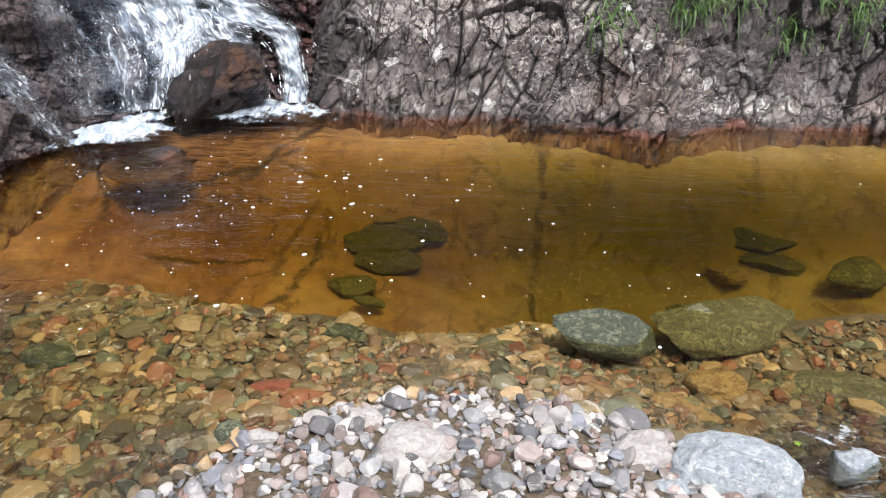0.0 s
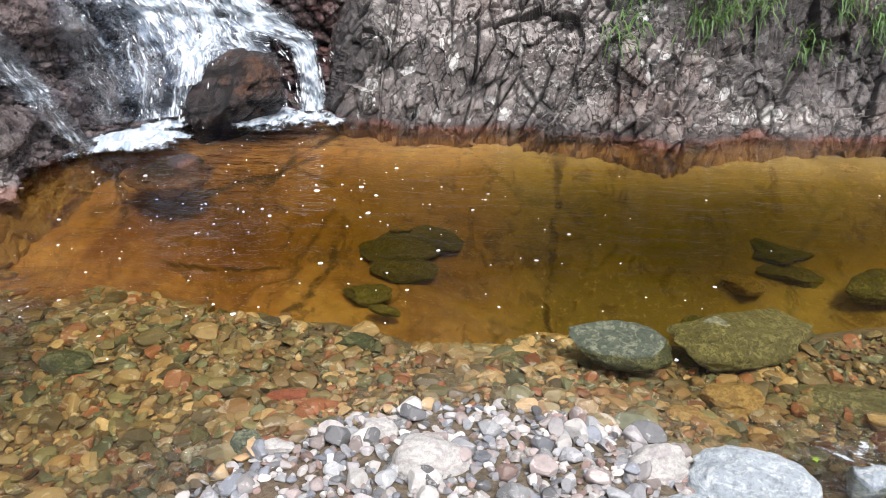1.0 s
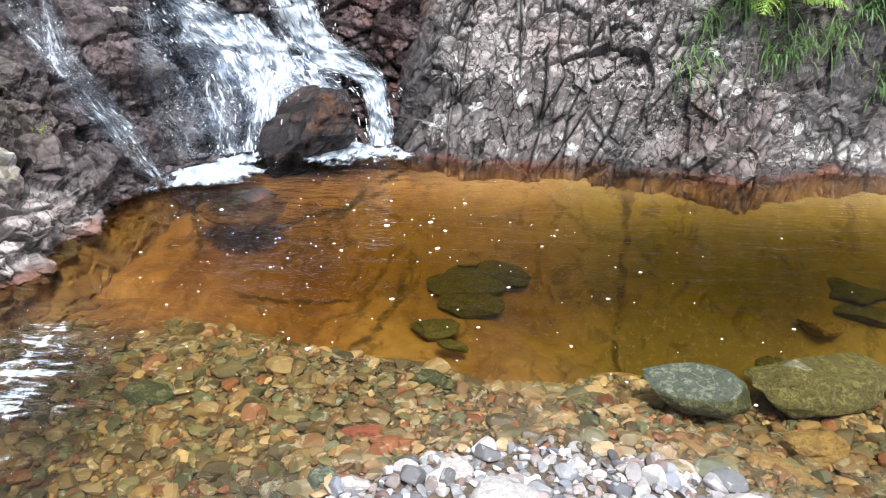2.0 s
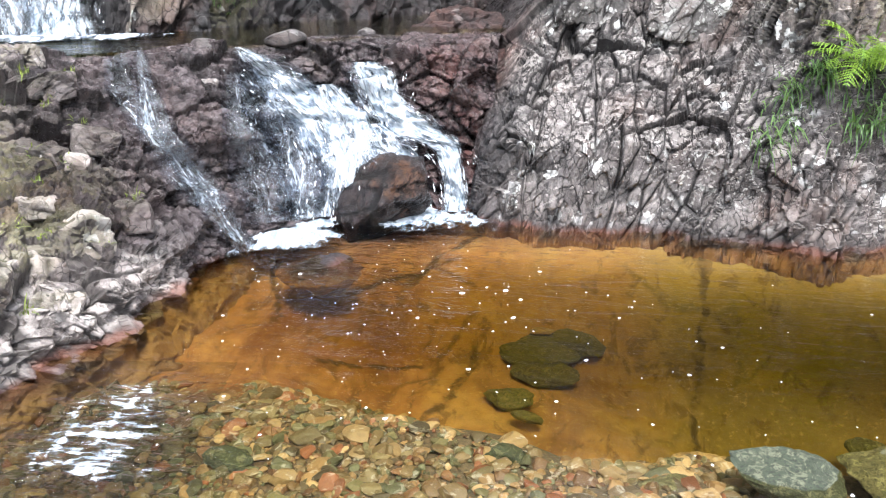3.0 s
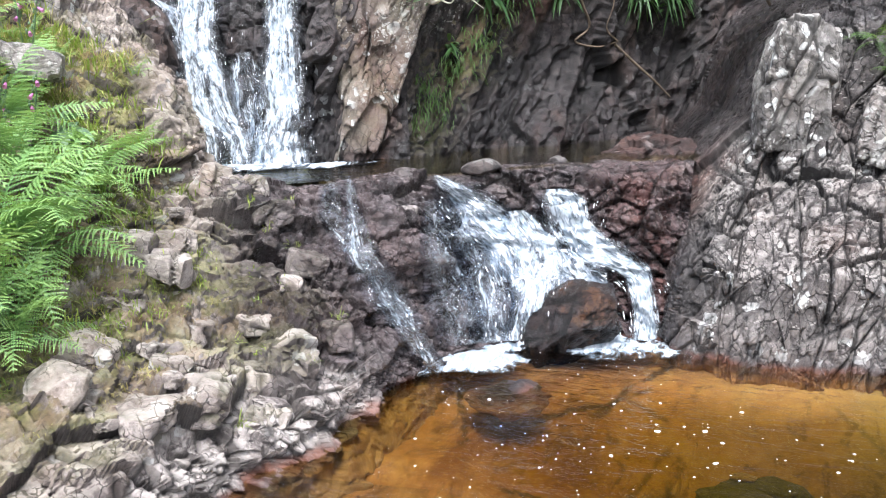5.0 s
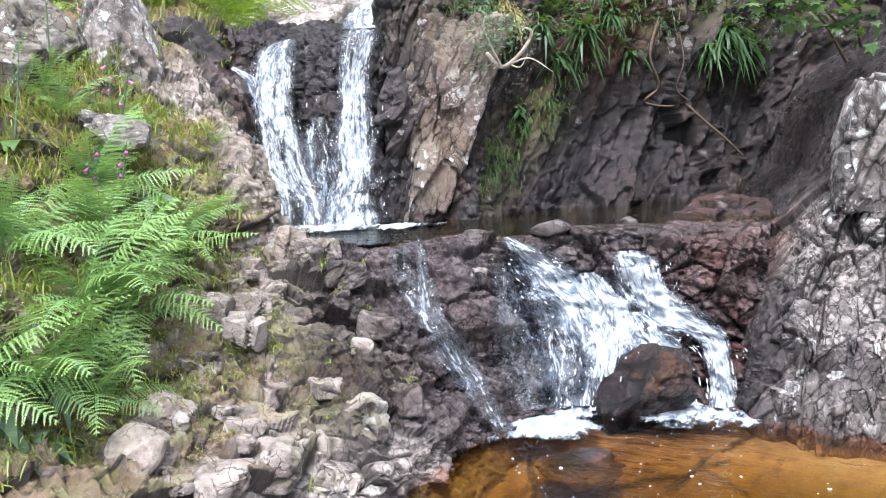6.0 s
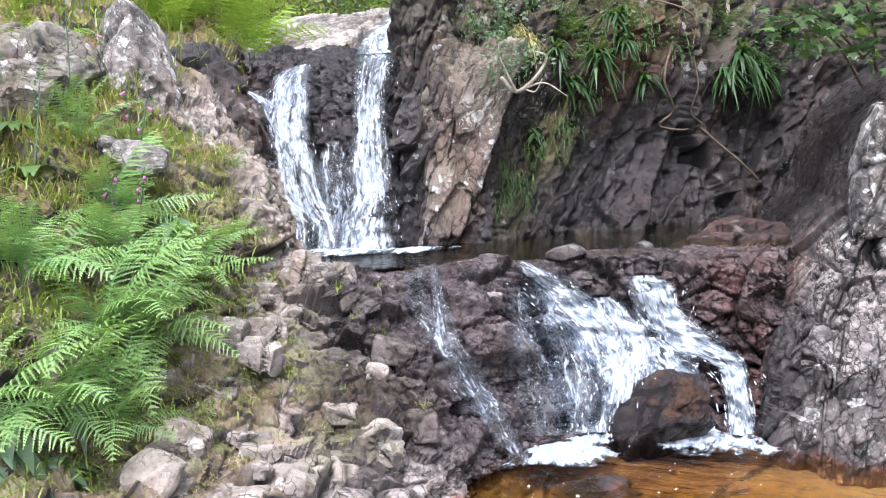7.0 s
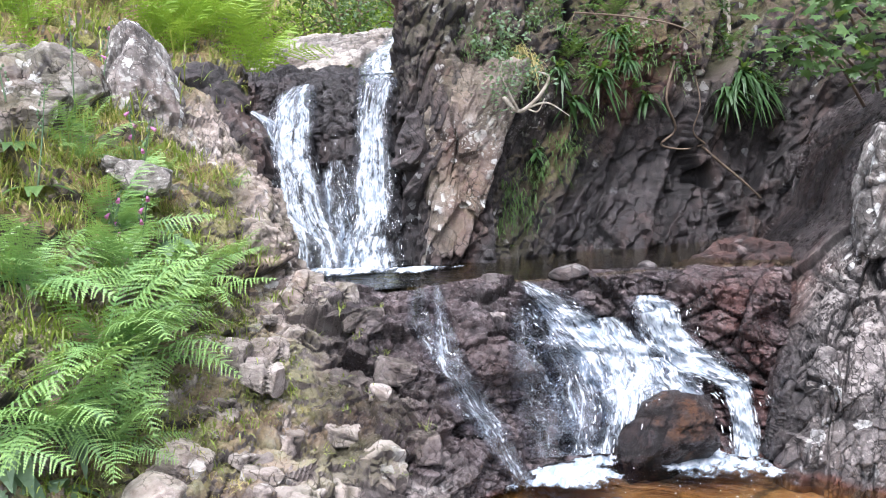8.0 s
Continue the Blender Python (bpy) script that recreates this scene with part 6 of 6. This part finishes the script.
def foxglove(place, tall, bells, seed, label):
    r = np.random.default_rng(seed)
    root = empty("foxglove", pose(*place), label, "flower", "foxgloves")
    bend = r.normal(0, 0.06, 2)
    top = (bend[0] * 1.8, bend[1] * 1.8, tall)
    part("stem", mesh_of("stem", *tube([(0, 0, 0), (bend[0], bend[1], tall * 0.5), top], [0.006, 0.002]), GREY_LEAF), root)
    pieces = [blade((0, 0, 0.02), (math.cos(a), math.sin(a), 0.5), 0.2, 0.035, 0.6, r, 6) for a in r.uniform(0, 6.3, 7)]
    part("leaves", mesh_of("leaves", *joined(pieces), LEAF, False), root)
    buds = []
    for k in range(16):
        t = 0.55 + 0.43 * k / 15
        a = r.uniform(0, 6.3)
        c = np.array((bend[0] * 2 * t * t, bend[1] * 2 * t * t, tall * t)) + (0.012 * math.cos(a), 0.012 * math.sin(a), 0)
        buds.append((BALLS[1][0] * (0.007, 0.007, 0.011) * (1.2 - t * 0.5) + c, BALLS[1][1]))
    part("flower_spike", mesh_of("flower_spike", *joined(buds), GREY_LEAF), root)
    ring = np.arange(7) * 2 * np.pi / 7
    for k in range(bells):
        t = 0.60 + 0.30 * k / max(1, bells - 1)
        a = r.uniform(-2.2, 0.6)
        way = np.array((math.cos(a), math.sin(a), -0.75))
        way /= np.linalg.norm(way)
        x = np.cross(way, (0, 0, 1.0))
        x /= np.linalg.norm(x)
        y = np.cross(way, x)
        c = np.array((bend[0] * 2 * t * t, bend[1] * 2 * t * t, tall * t))
        rows = [c + way * d + rad * (np.outer(np.cos(ring), x) + np.outer(np.sin(ring), y)) for d, rad in ((0.003, 0.002), (0.011, 0.006), (0.028, 0.008), (0.035, 0.011))]
        f = [(q * 7 + j, q * 7 + (j + 1) % 7, (q + 1) * 7 + (j + 1) % 7, (q + 1) * 7 + j) for q in range(3) for j in range(7)]
        part("bell", mesh_of("bell", np.concatenate(rows), f, PINK), root)
    return root


for k, (x, y, tall, n) in enumerate(((-3.62, 2.95, 0.38, 3), (-3.55, 2.88, 0.34, 2), (-3.30, 2.62, 0.36, 3), (-3.28, 2.55, 0.30, 2), (-3.38, 2.52, 0.34, 2), (-4.25, 3.25, 0.60, 2))):
    foxglove(on_bank(x, y), tall, n, 200 + k, "pink foxglove in flower on the bank")
for k, (x, y, tall) in enumerate(((-3.85, 2.45, 0.6), (-4.0, 2.9, 0.62), (-3.6, 2.35, 0.5))):
    foxglove(on_bank(x, y), tall, 0, 220 + k, "green foxglove spire gone to seed on the bank")


def leaf_star(size, lobes=5):
    """A lobed leaf lying in xy, its stalk at the origin."""
    pts = [(0, 0, 0)]
    for k in range(lobes):
        a = radians(-100 + 200 * k / (lobes - 1))
        l = size * (1.0 - 0.28 * abs(k - (lobes - 1) / 2) / ((lobes - 1) / 2))
        for da, s in ((-0.26, 0.62), (0, 1.0), (0.26, 0.62)):
            pts.append((l * s * math.sin(a + da), l * s * math.cos(a + da) + size * 0.1, -0.10 * size * s * s))
    return np.array(pts), [(0, k, k + 1) for k in range(1, len(pts) - 1)]


def small_leaf(size):
    return np.array([(0, 0, 0), (-0.28, 0.45, 0.05), (0, 1.0, -0.08), (0.28, 0.45, 0.05)]) * size, [(0, 1, 2), (0, 2, 3)]


def leaves_round(points, shape, count, spread, seed, tilt=35, face=None):
    r = np.random.default_rng(seed)
    pieces = []
    for _ in range(count):
        c = np.asarray(points[r.integers(len(points))]) + r.normal(0, 1, 3) * spread
        e = Euler((radians(r.normal(0, tilt) - (35 if face is not None else 0)), radians(r.normal(0, tilt)), r.uniform(0, 6.3) if face is None else radians(face + r.normal(0, 50))))
        s = r.uniform(0.65, 1.15)
        pieces.append((shape[0] * s @ np.array(e.to_matrix()).T + c, shape[1]))
    return joined(pieces)


# the bleached bush that leans out over the upper pool
bush = empty("bush", pose(0, 0, 0), "small bush with bleached twisted branches on the rock wall", "bush")
root = np.array(up(0.50, 5.36, 2.06))
def off(u, out_, z):
    return tuple(root + np.array(up(u, -out_, z)) - np.array(up(0, 0, 0)))
for pts, rad in (([off(0, 0, 0), off(0.08, 0.14, -0.10), off(0.20, 0.20, -0.02), off(0.27, 0.22, 0.10), off(0.20, 0.24, 0.14)], [0.016, 0.014, 0.012, 0.010, 0.004]),
                 ([off(0.08, 0.14, -0.10), off(0.02, 0.16, 0.02), off(-0.03, 0.18, 0.16), off(0.0, 0.2, 0.26)], [0.010, 0.006, 0.003]),
                 ([off(0.14, 0.18, -0.08), off(0.26, 0.22, -0.06), off(0.40, 0.22, -0.15)], [0.008, 0.006, 0.002]),
                 ([off(0.12, 0.16, -0.08), off(0.19, 0.22, -0.11), off(0.24, 0.23, -0.03)], [0.007, 0.005, 0.002])):
    part("branch", mesh_of("branch", *tube(pts, rad), PALE_BARK), bush)
part("leaves", mesh_of("leaves", *leaves_round([off(-0.05, 0.2, 0.10), off(0.04, 0.2, 0.16), off(0.12, 0.22, 0.12), off(-0.02, 0.2, 0.24), off(0.06, 0.18, 0.05), off(0.2, 0.22, 0.16), off(-0.08, 0.18, 0.0)], small_leaf(0.035), 420, 0.055, 1), GREY_LEAF, False), bush)

# leafy creepers along the head of the wall
for k, (low, high, n, tone) in enumerate((((0.30, 2.30), (0.75, 2.62), 420, GREY_LEAF), ((0.95, 2.12), (1.50, 2.50), 520, LEAF), ((1.50, 2.20), (2.10, 2.62), 420, DEEP_LEAF), ((0.60, 2.35), (1.40, 2.75), 520, DEEP_LEAF), ((2.00, 1.95), (2.60, 2.40), 380, DEEP_LEAF))):
    r = np.random.default_rng(500 + k)
    clumps = [np.array(at_back(r.uniform(low[0], high[0]), r.uniform(low[1], high[1]), 0.05)) for _ in range(26)]
    creeper = empty("creeper", pose(*np.mean(clumps, 0)), "small-leaved creeper clinging to the head of the rock wall", "plant", "creepers")
    pieces = leaves_round([c - np.mean(clumps, 0) for c in clumps], small_leaf(0.04), n, 0.035, 510 + k, 45)
    tagged(part("leaves", mesh_of("leaves", *pieces, tone, False), creeper), kind="stuff")
    for c in clumps[:5]:
        c = c - np.mean(clumps, 0)
        part("stem", mesh_of("stem", *tube([c, c * 0.6 + (0, 0, 0.03), c * 0.25 + (0, 0, 0.08)], [0.004, 0.003, 0.002], 5), BARK), creeper)

# roots and a hanging stick on the dark wall
roots = empty("hanging_root", pose(0, 0, 0), "bare twisted roots hanging down the rock wall", "root")
def wall(u, z, gap=0.04):
    return at_back(u, z, gap)
for pts, rad in (([wall(1.66, 2.25), wall(1.60, 2.0), wall(1.66, 1.80), wall(1.56, 1.70), wall(1.72, 1.66), wall(1.86, 1.69)], [0.012, 0.009, 0.006]),
                 ([wall(1.86, 1.69), wall(1.78, 1.78), wall(1.83, 1.95), wall(1.80, 2.15)], [0.007, 0.005, 0.004]),
                 ([wall(1.84, 1.67), wall(1.96, 1.56, 0.06), wall(2.12, 1.42, 0.08), wall(2.24, 1.30, 0.06)], [0.011, 0.010, 0.007]),
                 ([wall(1.0, 2.6, 0.10), wall(1.4, 2.55, 0.14), wall(1.75, 2.45, 0.12), wall(1.9, 2.25, 0.08)], [0.008, 0.007, 0.006])):
    part("root", mesh_of("root", *tube(pts, rad), BARK), roots)


def tree(place, tall, spread, count, seed, label, leaf, material, bark=BARK, low=0.35, limbs=7):
    """A tree: a tapered trunk, limbs, and a crown of many small leaves in uneven clumps."""
    r = np.random.default_rng(seed)
    root = empty("tree", pose(*place), label, "tree")
    lean = r.normal(0, 0.08, 2) * tall
    trunk = [(0, 0, -0.3), (lean[0] * 0.3, lean[1] * 0.3, tall * 0.35), (lean[0], lean[1], tall * 0.85)]
    part("trunk", mesh_of("trunk", *tube(trunk, [0.035 * tall ** 0.8, 0.02 * tall ** 0.8, 0.006], 8), bark), root)
    tips = []
    for k in range(limbs):
        t = low + (0.95 - low) * k / limbs
        a = k * 2.4 + r.uniform(-0.4, 0.4)
        base = np.array((lean[0] * t, lean[1] * t, tall * t * 0.85))
        reach = spread * (1.15 - 0.6 * t) * r.uniform(0.75, 1.15)
        end = base + (math.cos(a) * reach, math.sin(a) * reach, reach * r.uniform(0.1, 0.55))
        mid = (base + end) / 2 + (0, 0, 0.08 * reach)
        part("limb", mesh_of("limb", *tube([base, mid, end], [0.012 * tall ** 0.8, 0.004]), bark), root)
        for _ in range(5):
            s = r.uniform(0.45, 1.1)
            tips.append(base + (end - base) * s + r.normal(0, 0.16, 3) * reach)
    tips.append(np.array((lean[0], lean[1], tall * 0.9)))
    part("crown", mesh_of("crown", *leaves_round(tips, leaf, count, 0.13 * spread + 0.06, seed + 1, 40), material, False), root)
    return root


# broad-leaved saplings at the head of the wall
sycamore = empty("sycamore_branch", pose(0, 0, 0), "dark sycamore boughs with broad lobed leaves over the wall", "tree")
ends = []
for k, (u0, z0, u1, v1, z1) in enumerate(((3.0, 2.1, 2.05, 4.85, 2.36), (3.0, 2.3, 2.30, 4.75, 2.52), (3.0, 1.9, 2.25, 4.80, 2.22), (3.1, 2.2, 2.50, 4.7, 2.32), (3.0, 2.5, 2.15, 4.85, 2.62), (3.1, 2.0, 2.60, 4.8, 2.12), (3.0, 2.6, 2.45, 4.8, 2.55), (3.2, 2.4, 2.75, 4.7, 2.42))):
    a, b = np.array(up(u0, 5.5, z0)), np.array(up(u1, v1, z1))
    m = (a + b) / 2 + (0, 0, 0.12)
    part("bough", mesh_of("bough", *tube([a, m, b], [0.012, 0.008, 0.003]), BARK), sycamore)
    ends += [b, (b + m) / 2, b * 0.8 + m * 0.2, b * 0.6 + m * 0.4]
tagged(part("leaves", mesh_of("leaves", *leaves_round(ends, leaf_star(0.07), 320, 0.075, 5, 22, 200), LEAF, False), sycamore), kind="stuff")
tree(at_back(2.02, 2.35, -0.05), 1.3, 0.5, 700, 31, "thin grey-stemmed sapling rooted on the rock wall", small_leaf(0.05), GREY_LEAF, PALE_BARK, 0.5, 6)
# the next three trees stand out of view, added to shade the wall
tree(up(0.9, 7.0, 3.3), 3.4, 1.3, 2600, 32, "unseen leafy tree added to shade the rock wall", small_leaf(0.09), LEAF)
tree(up(2.4, 7.6, 3.6), 4.2, 1.6, 3000, 33, "unseen leafy tree added to shade the rock wall", small_leaf(0.10), LEAF)
tree(up(3.8, 7.2, 3.5), 4.0, 1.6, 3000, 34, "unseen leafy tree added to shade the rock wall", small_leaf(0.10), LEAF)
tree(up(-0.9, 12.5, 3.2), 2.6, 1.3, 2600, 35, "light green tree beside the stream above the fall", small_leaf(0.10), BRACKEN)
tree(up(0.3, 13.0, 3.3), 2.8, 1.4, 2600, 36, "grey-green tree beside the stream above the fall", small_leaf(0.10), GREY_LEAF)
tree(up(-2.3, 12.0, 3.9), 3.2, 1.5, 2600, 37, "green tree on the slope above the fall", small_leaf(0.10), LEAF)
tree(up(1.2, 9.5, 3.6), 3.0, 1.3, 2400, 38, "green tree on the slope above the fall", small_leaf(0.09), LEAF)
for k in range(13):
    u, v = -1.9 + 0.2 * k + 0.1 * math.sin(7 * k), 10.3 + 0.8 * (k % 4)
    tree(up(u, v, 2.95 + 0.05 * (k % 3)), 1.1 + 0.25 * (k % 3), 0.8, 900, 300 + k, "low leafy shrub beside the stream above the fall", small_leaf(0.07), (BRACKEN, LEAF, GREY_LEAF)[k % 3], BARK, 0.08, 7)
tree(up(-0.4, 14.5, 3.8), 4.0, 1.8, 2600, 39, "green tree far up the glen", small_leaf(0.13), LEAF)
tree(up(-1.6, 15.5, 4.2), 4.0, 1.9, 2600, 40, "green tree far up the glen", small_leaf(0.13), GREY_LEAF)

# a stick and a fallen leaf at the water's edge
stick = tube([(-0.14, 1.95, -0.075), (0.0, 1.90, -0.06), (0.10, 1.87, -0.07)], [0.006, 0.005, 0.003])
tagged(new("stick", mesh_of("stick", *stick, BARK)), "thin red-brown stick lying on the gravel under water", "stick")
fallen = new("fallen_leaf", mesh_of("fallen_leaf", *leaf_star(0.02), BRACKEN, False))
fallen.matrix_basis = pose(0.98, 1.585, 0.008, 0, 8, 40)
tagged(fallen, "small yellow-green leaf floating at the water's edge", "leaf")
